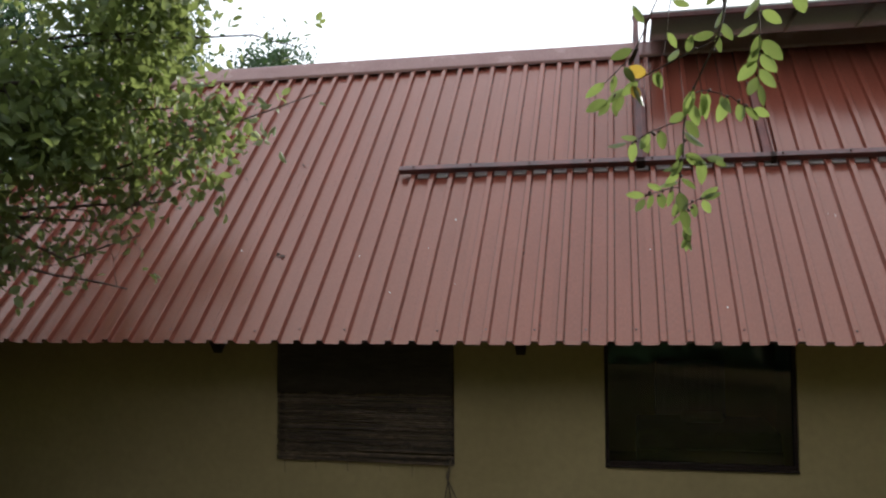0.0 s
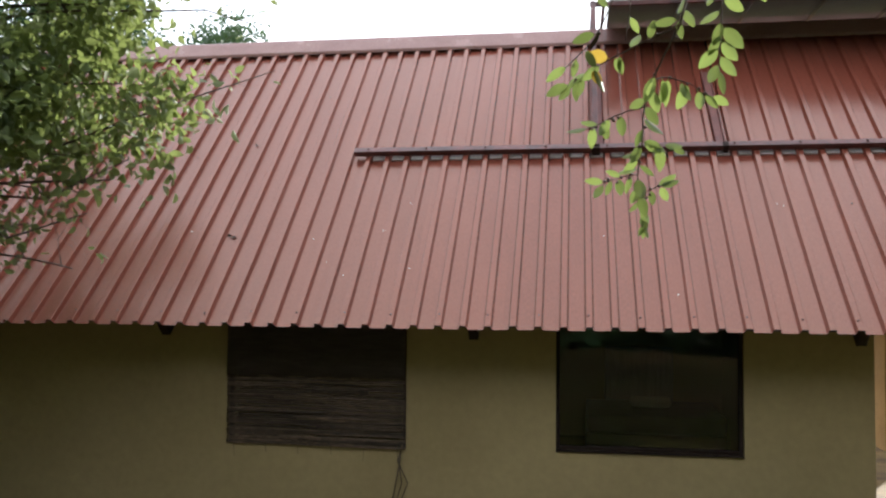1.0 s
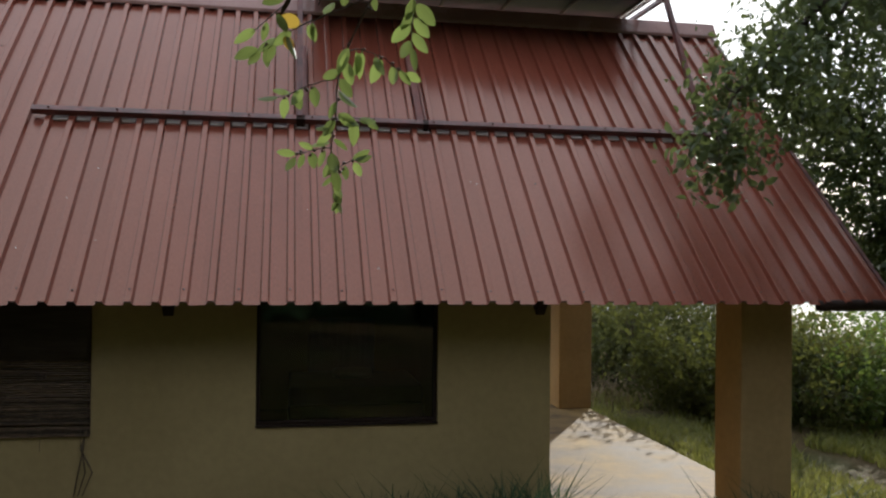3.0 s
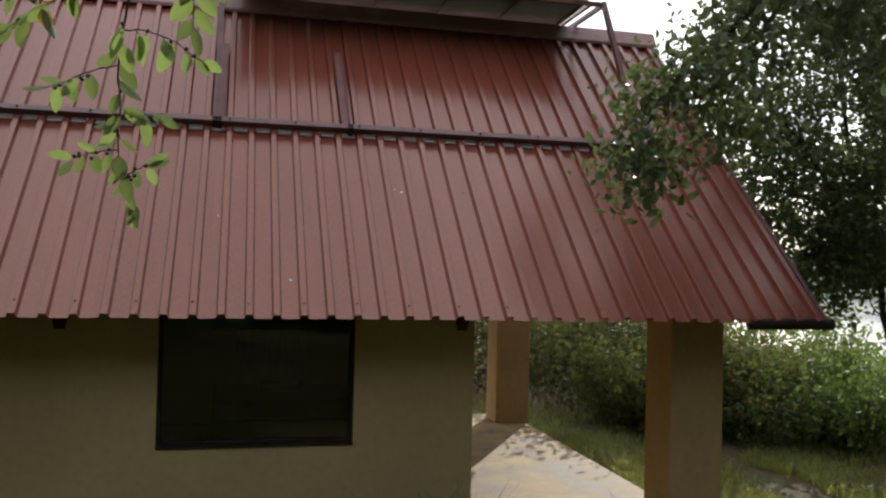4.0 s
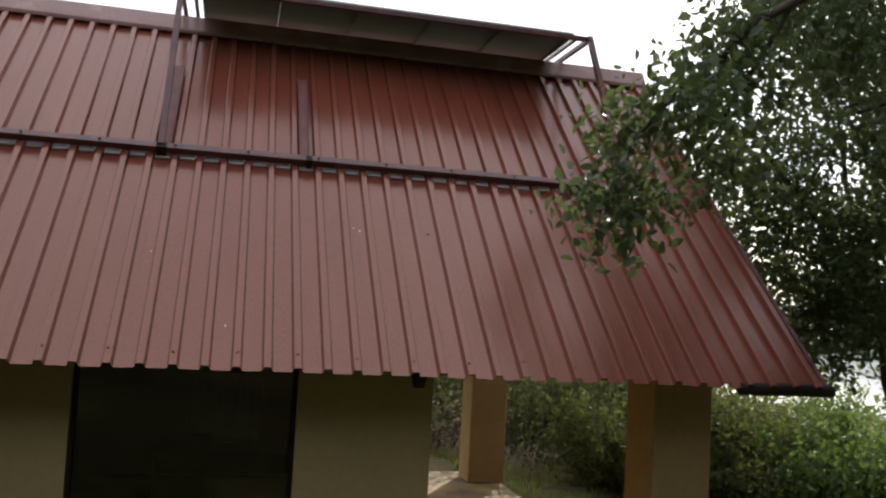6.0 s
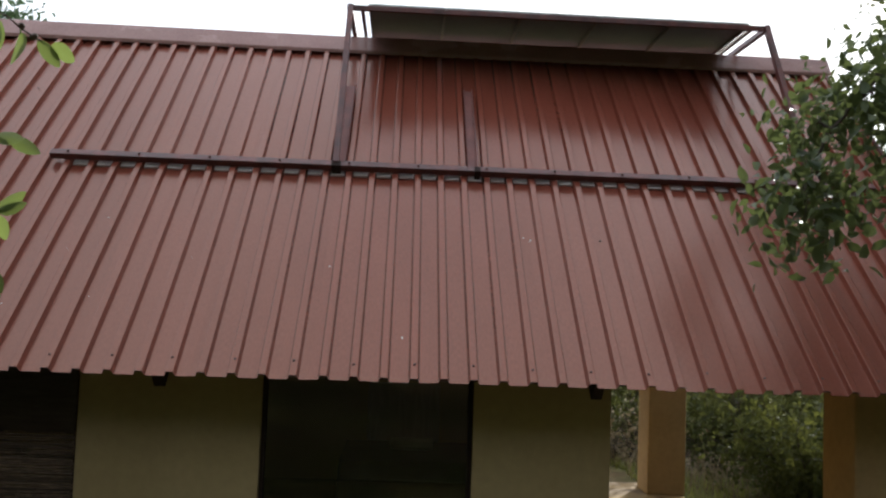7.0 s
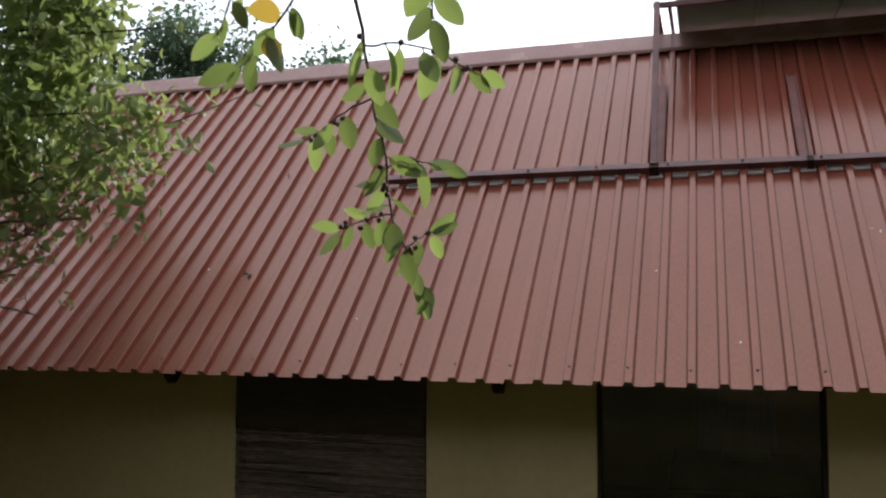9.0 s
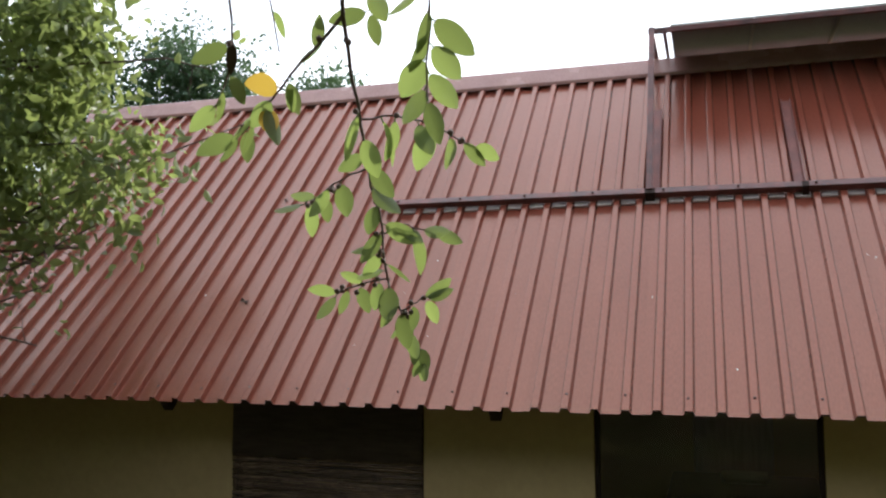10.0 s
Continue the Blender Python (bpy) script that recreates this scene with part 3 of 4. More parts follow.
# ---- reed blind in the first window ----
def make_blind():
    rng = random.Random(8)
    bl = empty("reed_blind", Matrix.Translation((W1[0], YW - 0.012, W1[2])))
    width = W1[1] - W1[0]
    z = 1.1
    meshes = []
    for v in range(6):
        bm = bmesh.new()
        pts = [(width * (0.004 + 0.992 * i / 5), rng.uniform(-0.002, 0.002), rng.uniform(-0.0015, 0.0015)) for i in range(6)]
        tube(bm, pts, [rng.uniform(0.006, 0.0095) for _ in range(6)], 5)
        meshes.append(mesh_of("reed", bm, M_REED))
    while z > -0.01:
        sag = 0.32 * (1.1 - z)
        cut = [0.0] + sorted(rng.uniform(0.2, 0.8) for _ in range(2)) + [1.0]
        for a, b in zip(cut, cut[1:]):
            m = pose(width * a + rng.uniform(-0.004, 0.004), rng.uniform(-0.004, 0.003), z - width * a * math.tan(radians(sag)) + rng.uniform(-0.003, 0.003), 0, sag + rng.uniform(-0.3, 0.3), 0)
            part("reed", rng.choice(meshes), None, bl, m=m @ Matrix.Diagonal((b - a, 1, rng.uniform(0.8, 1.2), 1)))
        z -= rng.uniform(0.0135, 0.0185)
    # dark sheet standing in for the shade on the blind's upper half
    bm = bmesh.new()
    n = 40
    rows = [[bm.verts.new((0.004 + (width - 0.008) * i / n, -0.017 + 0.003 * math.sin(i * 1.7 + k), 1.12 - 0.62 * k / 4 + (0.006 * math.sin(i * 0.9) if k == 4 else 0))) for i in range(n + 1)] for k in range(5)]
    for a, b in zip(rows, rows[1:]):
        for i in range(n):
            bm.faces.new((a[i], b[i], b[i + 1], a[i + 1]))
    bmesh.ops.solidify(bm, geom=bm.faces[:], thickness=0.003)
    part("valance", bm, M_SHADE_SHEET, bl, "dark sheet put in for shade on the upper half of the blind", smooth=True)
    for j in range(6):
        x = 0.06 + j * (width - 0.12) / 5
        bm = bmesh.new()
        tube(bm, [(x, -0.009, 1.1), (x + 0.004, -0.009, 0.5), (x, -0.008, 0.0), (x + rng.uniform(-0.01, 0.01), 0.0, -0.07 - rng.uniform(0, 0.05))], [0.0022] * 4, 4)
        part("thread", bm, M_CORD, bl)
    for dx in (0.0, 0.015, 0.03):
        bm = bmesh.new()
        x = width - 0.03 + dx * 0.4
        tube(bm, [(x, -0.012, 0.02), (x - 0.01 - dx, -0.014, -0.1), (x - 0.04 + dx * 2.6, -0.015, -0.26), (x - 0.07 + dx * 1.5, -0.014, -0.42)], [0.005, 0.006, 0.005, 0.004], 5)
        part("pull_cord", bm, M_CORD, bl)
    tagged(bl, "weathered brown reed roller blind hanging over the window", "blind")


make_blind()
# inside, behind the clear window
bed = empty("bed", pose(3.0, 4.6, 0.02))
bm = bmesh.new()
box(bm, -0.75, 0.75, -0.9, 0.45, 0.0, 0.3, 0.01)
part("bed_base", bm, M_TIMBER, bed)
bm = bmesh.new()
box(bm, -0.74, 0.74, -0.89, 0.44, 0.302, 0.5, 0.03)
part("mattress", bm, M_BLANKET, bed)
bm = bmesh.new()
box(bm, -0.5, 0.32, 0.46, 0.5, 0.0, 1.15, 0.01)
part("headboard", bm, M_CURTAIN, bed)
tagged(bed, "low grey bed in the dark room", "bed")
bm = bmesh.new()
box(bm, -0.23, 0.23, -0.13, 0.13, 0, 0.1, 0.045)
tagged(part("pillow", bm, M_WHITE, m=pose(3.0, 4.5, 0.522), smooth=True), "white pillow lying on the bed", "pillow")


# ---- trees and shrubs ----
tree("left_tree", "leafy green tree with thin bare twigs beside the house", [
    [(-4.8, -3.6, 0.2, 0.12), (-4.6, -3.2, 1.6, 0.1), (-3.8, -2.5, 2.8, 0.07), (-2.7, -1.8, 3.9, 0.04)],
    [(-4.6, -3.2, 1.6, 0.04), (-2.8, -1.9, 2.7, 0.018), (-1.5, -1.3, 3.1, 0.01), (-0.6, -1.0, 3.15, 0.005)],
    [(-3.8, -2.5, 2.8, 0.04), (-2.2, -1.6, 3.4, 0.016), (-1.2, -1.2, 3.6, 0.009), (-0.5, -1.1, 3.6, 0.004)],
    [(-3.8, -2.5, 2.8, 0.04), (-2.6, -1.5, 4.1, 0.016), (-1.5, -1.0, 4.3, 0.009), (-0.8, -0.9, 4.2, 0.004)],
    [(-3.7, -2.4, 2.3, 0.04), (-2.1, -1.4, 2.85, 0.02), (-1.1, -1.0, 2.95, 0.009)],
    [(-3.7, -2.4, 2.3, 0.04), (-2.2, -1.9, 3.1, 0.02), (-1.1, -1.6, 3.2, 0.009)],
    [(-3.7, -2.4, 2.3, 0.04), (-2.6, -1.6, 2.5, 0.02), (-1.8, -1.3, 2.55, 0.009)],
    [(-3.8, -2.5, 2.8, 0.04), (-3.2, -1.2, 4.4, 0.03), (-2.9, -0.4, 5.4, 0.012)],
    [(-3.8, -2.5, 2.8, 0.04), (-3.9, -1.0, 4.2, 0.03), (-4.3, 0.2, 5.2, 0.012)],
    [(-3.8, -2.5, 2.8, 0.04), (-3.5, -0.6, 5.0, 0.03), (-3.1, 1.0, 6.0, 0.012)],
    [(-3.8, -2.5, 2.8, 0.04), (-4.5, -0.2, 4.8, 0.03), (-4.1, 1.6, 5.8, 0.012)],
    [(-3.7, -2.4, 2.3, 0.03), (-2.7, -1.8, 2.25, 0.016), (-1.9, -1.4, 2.15, 0.008)],
    [(-3.8, -2.5, 2.8, 0.03), (-3.2, -2.3, 3.3, 0.016), (-2.5, -2.0, 3.6, 0.008)],
    [(-4.6, -3.2, 1.6, 0.03), (-3.7, -2.5, 1.95, 0.016), (-2.9, -2.0, 2.0, 0.008)]],
    11, L_LEFT, 0.078, 12, 0.13, 0.48, 1, 7)
tree("dry_twig_tree", "nearly bare brown twigs with a few leaves", [
    [(-4.2, -2.6, 0.1, 0.05), (-3.4, -1.9, 1.7, 0.04), (-2.5, -1.4, 2.4, 0.02), (-1.5, -1.0, 2.55, 0.011), (-0.75, -0.85, 2.58, 0.006)],
    [(-2.5, -1.4, 2.4, 0.012), (-1.7, -1.1, 2.2, 0.008), (-1.2, -1.0, 2.3, 0.004)],
    [(-1.5, -1.0, 2.6, 0.01), (-0.6, -0.9, 2.95, 0.007), (0.3, -0.8, 3.25, 0.003)],
    [(-2.5, -1.4, 2.45, 0.012), (-1.6, -1.2, 2.75, 0.008), (-0.9, -1.1, 2.7, 0.005)],
    [(-2.2, -1.3, 2.42, 0.012), (-1.5, -1.1, 2.15, 0.008), (-0.9, -1.0, 2.02, 0.005)],
    [(-1.9, -1.2, 2.5, 0.01), (-1.1, -1.0, 2.45, 0.007), (-0.6, -0.9, 2.7, 0.004)],
    [(-1.8, -1.3, 2.5, 0.01), (-1.2, -1.2, 2.2, 0.007), (-0.75, -1.1, 2.35, 0.004)],
    [(-2.4, -1.4, 3.3, 0.012), (-1.0, -1.2, 3.55, 0.008), (0.0, -1.15, 3.53, 0.005), (0.25, -1.1, 3.46, 0.003)]],
    13, L_LEFT, 0.06, 1, 0.05, 0.38, 1, 6, wobble=0.45, bark=M_TWIG, thin={2: (0.16, 3), 7: (0.26, 4)},
    keep=lambda x, y, z: noise.noise((x * 5, y * 5, z * 5)) > 0.08)
tree("right_tree", "tall slender tree with a dark trunk near the river", [
    [(9.5, 2.45, -0.7, 0.088), (9.5, 2.45, 1.0, 0.076), (9.55, 2.5, 2.1, 0.064), (9.9, 2.7, 3.4, 0.045), (10.3, 2.7, 5.0, 0.03)],
    [(9.5, 2.45, 0.9, 0.04), (9.25, 2.5, 2.2, 0.034), (8.9, 2.5, 3.4, 0.025), (8.6, 2.4, 4.6, 0.012)],
    [(9.55, 2.5, 2.1, 0.04), (8.6, 2.5, 2.75, 0.025), (7.7, 2.6, 3.0, 0.012)],
    [(9.55, 2.5, 2.1, 0.04), (10.4, 2.2, 3.0, 0.025), (11.2, 2.2, 3.6, 0.012)],
    [(9.9, 2.7, 3.4, 0.04), (9.0, 2.3, 4.4, 0.025), (8.1, 2.2, 5.0, 0.012)],
    [(9.9, 2.7, 3.4, 0.04), (10.6, 2.2, 4.2, 0.025), (11.2, 1.8, 4.8, 0.012)],
    [(9.25, 2.5, 2.2, 0.03), (8.4, 2.4, 3.2, 0.02), (7.6, 2.3, 3.9, 0.012)],
    [(9.55, 2.5, 2.6, 0.03), (9.7, 1.6, 3.4, 0.02), (9.4, 0.9, 4.0, 0.012)],
    [(9.55, 2.5, 2.0, 0.03), (8.9, 2.2, 2.3, 0.018), (8.0, 2.0, 2.15, 0.008)],
    [(9.55, 2.5, 1.9, 0.03), (10.2, 2.0, 2.2, 0.018), (10.9, 1.7, 2.25, 0.008)],
    [(9.5, 2.45, -0.6, 0.05), (9.9, 2.2, 0.4, 0.042), (10.5, 2.1, 1.3, 0.034), (11.1, 2.1, 2.0, 0.015)],
    [(10.3, 2.7, 5.0, 0.03), (9.2, 2.2, 5.8, 0.02), (8.3, 1.8, 6.2, 0.01)],
    [(9.6, 2.3, -0.6, 0.025), (9.75, 2.2, 0.6, 0.02), (9.7, 2.1, 1.6, 0.012)]],
    21, L_RIGHT, 0.068, 22, 0.25, 0.95, 1, 8, thin={8: (0.6, 7), 9: (0.6, 7), 10: (0.6, 5), 12: (0.4, 4)},
    keep=lambda x, y, z: (z > 1.85 + 1.5 * noise.noise((x * 1.5, y * 1.5, z * 1.5)) or x > 9.6 and z > 0.3 and noise.noise((x * 3, y * 3, z * 3)) > 0.1) and noise.noise((x * 2.1, y * 2.1, z * 2.1 + 9)) > -0.28)
tree("overhanging_tree", "dark green tree reaching over the roof", [
    [(8.2, -4.2, 0.0, 0.16), (8.0, -3.8, 2.0, 0.13), (7.4, -2.8, 3.4, 0.08), (6.8, -1.8, 4.8, 0.04)],
    [(7.4, -2.8, 3.4, 0.05), (6.3, -2.0, 4.2, 0.035), (5.15, -1.5, 3.45, 0.022), (4.75, -1.5, 3.08, 0.014), (4.55, -1.5, 2.84, 0.008), (4.45, -1.5, 2.6, 0.004)],
    [(7.4, -2.8, 3.4, 0.05), (7.2, -0.8, 3.8, 0.03), (7.0, 0.2, 3.6, 0.012)],
    [(7.4, -2.8, 3.4, 0.05), (6.9, -1.2, 3.5, 0.03), (6.6, -0.4, 3.4, 0.012)],
    [(7.4, -2.8, 3.4, 0.05), (6.6, -1.5, 3.9, 0.03), (5.9, -0.7, 4.0, 0.012)],
    [(7.7, -3.3, 2.7, 0.04), (6.5, -3.0, 3.3, 0.02), (5.5, -2.8, 3.05, 0.008)],
    [(5.3, -1.55, 3.55, 0.014), (5.05, -1.4, 3.0, 0.01), (4.95, -1.3, 2.72, 0.004)],
    [(6.8, -1.8, 4.8, 0.04), (7.2, -0.4, 5.6, 0.03), (7.6, 0.6, 6.0, 0.012)],
    [(6.8, -1.8, 4.8, 0.04), (8.0, -0.6, 5.4, 0.03), (9.0, 0.2, 5.6, 0.012)],
    [(6.8, -1.8, 4.8, 0.04), (6.5, 0.0, 5.9, 0.03), (6.0, 1.1, 6.4, 0.012)],
    [(7.6, 0.6, 6.0, 0.03), (7.2, 1.4, 6.2, 0.02), (6.8, 2.0, 6.5, 0.012)],
    [(6.8, -1.8, 4.8, 0.04), (7.0, 0.6, 5.3, 0.03), (6.6, 1.6, 5.6, 0.012)],
    [(7.6, 0.6, 4.9, 0.03), (8.2, 1.8, 5.2, 0.02), (8.0, 2.8, 5.6, 0.012)],
    [(7.4, -2.8, 3.4, 0.05), (8.2, -0.8, 3.8, 0.03), (8.3, 0.3, 3.7, 0.012)],
    [(7.4, -2.8, 3.4, 0.05), (7.9, -1.4, 3.3, 0.03), (8.2, -0.6, 3.2, 0.012)],
    [(7.4, -2.8, 3.4, 0.05), (8.4, -1.4, 4.2, 0.03), (8.8, 0.0, 4.6, 0.012)],
    [(7.4, -2.8, 3.4, 0.05), (7.7, -1.0, 4.6, 0.03), (7.6, 0.6, 4.9, 0.012)]],
    31, L_RIGHT, 0.06, 9, 0.1, 0.55, 1, 8, thin={1: (0.26, 6), 5: (0.3, 4), 6: (0.2, 4)})
tree("near_sapling", "young tree with bright green narrow leaves", [
    [(6.3, -3.4, 0.1, 0.03), (6.1, -3.3, 1.6, 0.024), (5.6, -3.1, 2.8, 0.014), (5.1, -2.8, 3.04, 0.006), (4.98, -2.7, 2.99, 0.003)],
    [(5.4, -3.0, 2.92, 0.006), (5.14, -2.75, 2.86, 0.004), (5.05, -2.68, 2.84, 0.002)]],
    33, L_SPRIG, 0.1, 3, 0.04, 0.18, 0, 4, width=0.36, bark=M_TWIG)
for k, (x, y, h) in enumerate(((-14.0, 20.0, 13.2), (-18.0, 18.0, 12.6), (-9.6, 20.5, 10.4), (-23.0, 17.0, 13.0))):
    tree("background_tree", "blue-green tree standing behind the house", [
        [(x, y, -1.5, 0.2), (x + 0.1, y, h * 0.45, 0.15), (x, y + 0.2, h * 0.8, 0.07)],
        [(x, y, h * 0.4, 0.1), (x - 1.2, y, h * 0.62, 0.05), (x - 2.0, y, h * 0.74, 0.02)],
        [(x, y, h * 0.4, 0.1), (x + 1.3, y, h * 0.6, 0.05), (x + 1.9, y, h * 0.72, 0.02)],
        [(x, y, h * 0.6, 0.1), (x + 0.6, y - 1, h * 0.75, 0.05), (x + 0.9, y - 1.2, h * 0.84, 0.02)]],
        41 + k, L_FAR, 0.17, 14, 0.36, 1.7, 1, 8)


def make_unseen_woodland():
    """Unseen trees added behind the camera and to both sides to hold back sky light."""
    rng = np.random.default_rng(61)
    n = 52000
    a = rng.uniform(radians(78), radians(292), n)
    r = rng.uniform(9.5, 12.5, n) - 3.6 * np.clip((a - radians(195)) / radians(40), 0, 1)
    z = 13.5 * rng.uniform(0, 1, n) ** 1.05
    x, y = 2.0 + np.sin(a) * r, -3.0 + np.cos(a) * r
    keep = z < 10.6 + 1.6 * np.sin(a * 5) + 0.9 * np.sin(a * 13 + 1)
    pl = np.stack([x, y, z], 1)[keep]
    me = leaves_mesh("woodland", pl, 0.42, L_FAR, rng, 0.7)
    tagged(new("woodland", me), "unseen dark woodland added to shade the clearing", "woodland", kind="stuff")


make_unseen_woodland()


def shrub(x, y, w, h, seed, mat, leaf, stems=22, per=9):
    rng = np.random.default_rng(seed)
    z = ground_height(x, y)
    ob = empty("shrub", pose(x, y, z))
    tips = []
    for _ in range(stems):
        a, r = rng.uniform(0, math.tau), rng.uniform(0, 0.3) * w
        pts = wander(rng, (math.cos(a) * r, math.sin(a) * r, -0.05), (math.cos(a) * 0.55, math.sin(a) * 0.55, 1.0), h * rng.uniform(0.5, 1.15), 7, 0.2, 0.05)
        lines = [(pts, [0.014 * (1 - 0.8 * k / 7) for k in range(8)])]
        branch_out(rng, lines, tips, pts, 0.01, 0, h * 0.34, 0.3, 0.03, 7)
        tips.extend(pts[2:])
        part("stem", tubes_mesh("stem", lines, M_BARK, 4), None, ob)
    tp = np.array([tuple(p) for p in tips])
    places = np.repeat(tp, per, axis=0) + rng.normal(size=(len(tp) * per, 3)) * 0.15
    places = places[[noise.noise((a * 3.1 + seed, b * 3.1, c * 3.1)) > -0.2 for a, b, c in places]]
    part("foliage", leaves_mesh("foliage", places, leaf, mat, rng, 0.5), None, ob)
    return ob


rs = random.Random(77)
# the four at x below -3 stand unseen, added to shade the front wall
for k, (x, y, w, h) in enumerate(((5.6, 10.2, 1.6, 2.6), (7.2, 9.6, 1.6, 2.4), (8.8, 9.0, 1.7, 2.6), (4.2, 11.5, 1.8, 3.0), (10.4, 8.4, 1.7, 2.4), (6.6, 11.8, 1.8, 3.4), (9.6, 11.0, 1.8, 3.2),
                                  (9.5, 5.8, 1.1, 1.7), (10.5, 4.7, 1.2, 1.35), (11.8, 6.4, 1.6, 2.0), (12.4, 3.9, 1.3, 1.3), (13.6, 5.6, 1.6, 1.9), (11.0, 2.9, 0.9, 0.9), (13.0, 2.4, 1.4, 1.55), (15.0, 4.2, 1.6, 1.5), (10.2, 6.6, 1.2, 1.5), (9.0, 5.5, 0.9, 1.7), (8.1, 5.6, 0.8, 1.3), (2.5, 11.5, 1.8, 3.0), (-5.5, -1.6, 1.4, 3.4), (-5.2, -3.2, 1.4, 3.4), (-3.9, -4.9, 1.3, 3.2), (-6.2, 0.0, 1.4, 3.4), (9.4, 7.6, 1.4, 2.0), (8.0, 8.0, 1.2, 1.6))):
    # sunlit leaf at the right; elsewhere a leaf with shade in its colour
    tagged(shrub(x, y, w, h, 100 + k, L_SHRUB if x > 10.3 and y < 7 else L_THICKET_SHADED, 0.085),
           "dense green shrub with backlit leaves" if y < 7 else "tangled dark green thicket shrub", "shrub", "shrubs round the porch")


for k, (x, y, h) in enumerate(((6.1, 8.4, 1.2), (7.1, 8.0, 1.3), (5.2, 8.9, 1.4))):
    tagged(shrub(x, y, 1.3, h, 160 + k, L_DRY, 0.06, 16, 1), "tangle of dry bent stalks before the thicket", "shrub", "dry tangles")


def grass(name, label, count, area, seed, height, mat, lean=0.35):
    """Bent blades over a stretch of ground."""
    rng = np.random.default_rng(seed)
    x = rng.uniform(area[0], area[1], count)
    y = rng.uniform(area[2], area[3], count)
    keep = [not (-3.6 < a < 6.25 and 0.2 < b < 5.8) and (noise.noise((a * 0.8, b * 0.8, 7)) > -0.25) for a, b in zip(x, y)]
    x, y = x[keep], y[keep]
    z = np.array([ground_height(a, b) for a, b in zip(x, y)])
    n = len(x)
    a = rng.uniform(0, math.tau, n)
    hgt = height * rng.uniform(0.4, 1.2, n)
    ln = hgt * lean * rng.uniform(0.3, 1.6, n)
    w = 0.004 + 0.004 * rng.uniform(size=n)
    dx, dy = np.cos(a), np.sin(a)
    b0 = np.stack([x - dy * w, y + dx * w, z - 0.02], 1)
    b1 = np.stack([x + dy * w, y - dx * w, z - 0.02], 1)
    m0 = np.stack([x - dy * w * 0.8 + dx * ln * 0.3, y + dx * w * 0.8 + dy * ln * 0.3, z + hgt * 0.6], 1)
    m1 = np.stack([x + dy * w * 0.8 + dx * ln * 0.3, y - dx * w * 0.8 + dy * ln * 0.3, z + hgt * 0.6], 1)
    tp = np.stack([x + dx * ln, y + dy * ln, z + hgt], 1)
    v = np.stack([b0, b1, m1, m0, tp], 1).reshape(-1, 3)
    tri = np.array([[0, 1, 2], [0, 2, 3], [3, 2, 4]])
    f = (np.arange(n)[:, None, None] * 5 + tri[None]).reshape(-1, 3)
    me = bpy.data.meshes.new(name)
    me.from_pydata(v.tolist(), [], f.tolist())
    me.materials.append(mat)
    tagged(new(name, me), label, "grass", kind="stuff")


grass("grass", "short green and yellow grass on the slope", 34000, (5.0, 13.0, -2.0, 9.0), 5, 0.11, L_GRASS, 0.7)
grass("grass", "sunlit yellow green grass tufts beside the porch", 9000, (6.3, 9.3, 0.2, 4.6), 25, 0.13, L_GRASS, 0.9)
grass("grass", "short patchy grass in front of the house", 9000, (-4.0, 6.2, -4.0, 0.2), 6, 0.14, L_GRASS)
grass("tall_grass", "tall dark grass tufts at the foot of the wall", 520, (2.6, 4.1, -0.2, 0.2), 16, 0.4, L_FAR, 0.9)
grass("tall_grass", "tall dark grass tufts by the corner of the house", 200, (3.6, 4.12, -0.15, 0.2), 18, 0.46, L_FAR, 0.9)
grass("tall_grass", "tall dark grass tufts before the porch pillar", 300, (5.3, 6.7, -0.3, 0.2), 17, 0.4, L_FAR, 0.9)
grass("dry_grass", "tangled dry brown stalks before the thicket", 1500, (4.6, 10.0, 6.0, 9.0), 7, 0.4, L_DRY, 1.6)


# ---- litter on the roof ----
def litter(x, s, size, seed):
    rng = random.Random(seed)
    bm = bmesh.new()
    for k in range(3):
        a = rng.uniform(0, math.tau)
        p = [Vector((0, 0, 0.004 * k)), Vector((math.cos(a) * 0.5, math.sin(a) * 0.5, 0.3 + 0.1 * k)) * size, Vector((math.cos(a + 0.7) * 0.9, math.sin(a + 0.7) * 0.9, 0.1)) * size, Vector((math.cos(a + 1.3) * 0.4, math.sin(a + 1.3) * 0.4, 0.2)) * size]
        vs = [bm.verts.new(q) for q in p]
        bm.faces.new(vs)
    tagged(part("dead_leaf", bm, M_BARK, m=ROOF @ pose(x, s, -0.033)), "curled brown dead leaf lying on the roof", "leaf", "litter on the roof")


for k, (x, s, z) in enumerate(((-0.60, 0.985, 0.05), (-0.776, 2.284, 0.035), (-1.29, 2.1, 0.022), (-1.95, 1.5, 0.02), (4.2, 1.35, 0.018), (-0.25, 3.1, 0.02))):
    litter(x, s, z, k)


def speck(x, s_, size, seed):
    rng = random.Random(seed)
    bm = bmesh.new()
    ring = [bm.verts.new((math.cos(a) * size * rng.uniform(0.6, 1.2), math.sin(a) * size * rng.uniform(0.6, 1.6), 0.0)) for a in [k * math.tau / 9 for k in range(9)]]
    top = bm.verts.new((0, 0, size * 0.4))
    for a, b in zip(ring, ring[1:] + ring[:1]):
        bm.faces.new((a, b, top))
    tagged(part("bird_dropping", bm, M_WHITE, m=ROOF @ pose(x, s_, -0.0355)), "small dried pale bird dropping on the roof", "dropping", "droppings on the roof")


rs = random.Random(21)
for k in range(16):
    rib = rs.randrange(-10, 34)
    speck((rib + 0.5) * PITCH + rs.uniform(-0.04, 0.04), rs.uniform(0.3, 1.9), rs.uniform(0.003, 0.008), k)


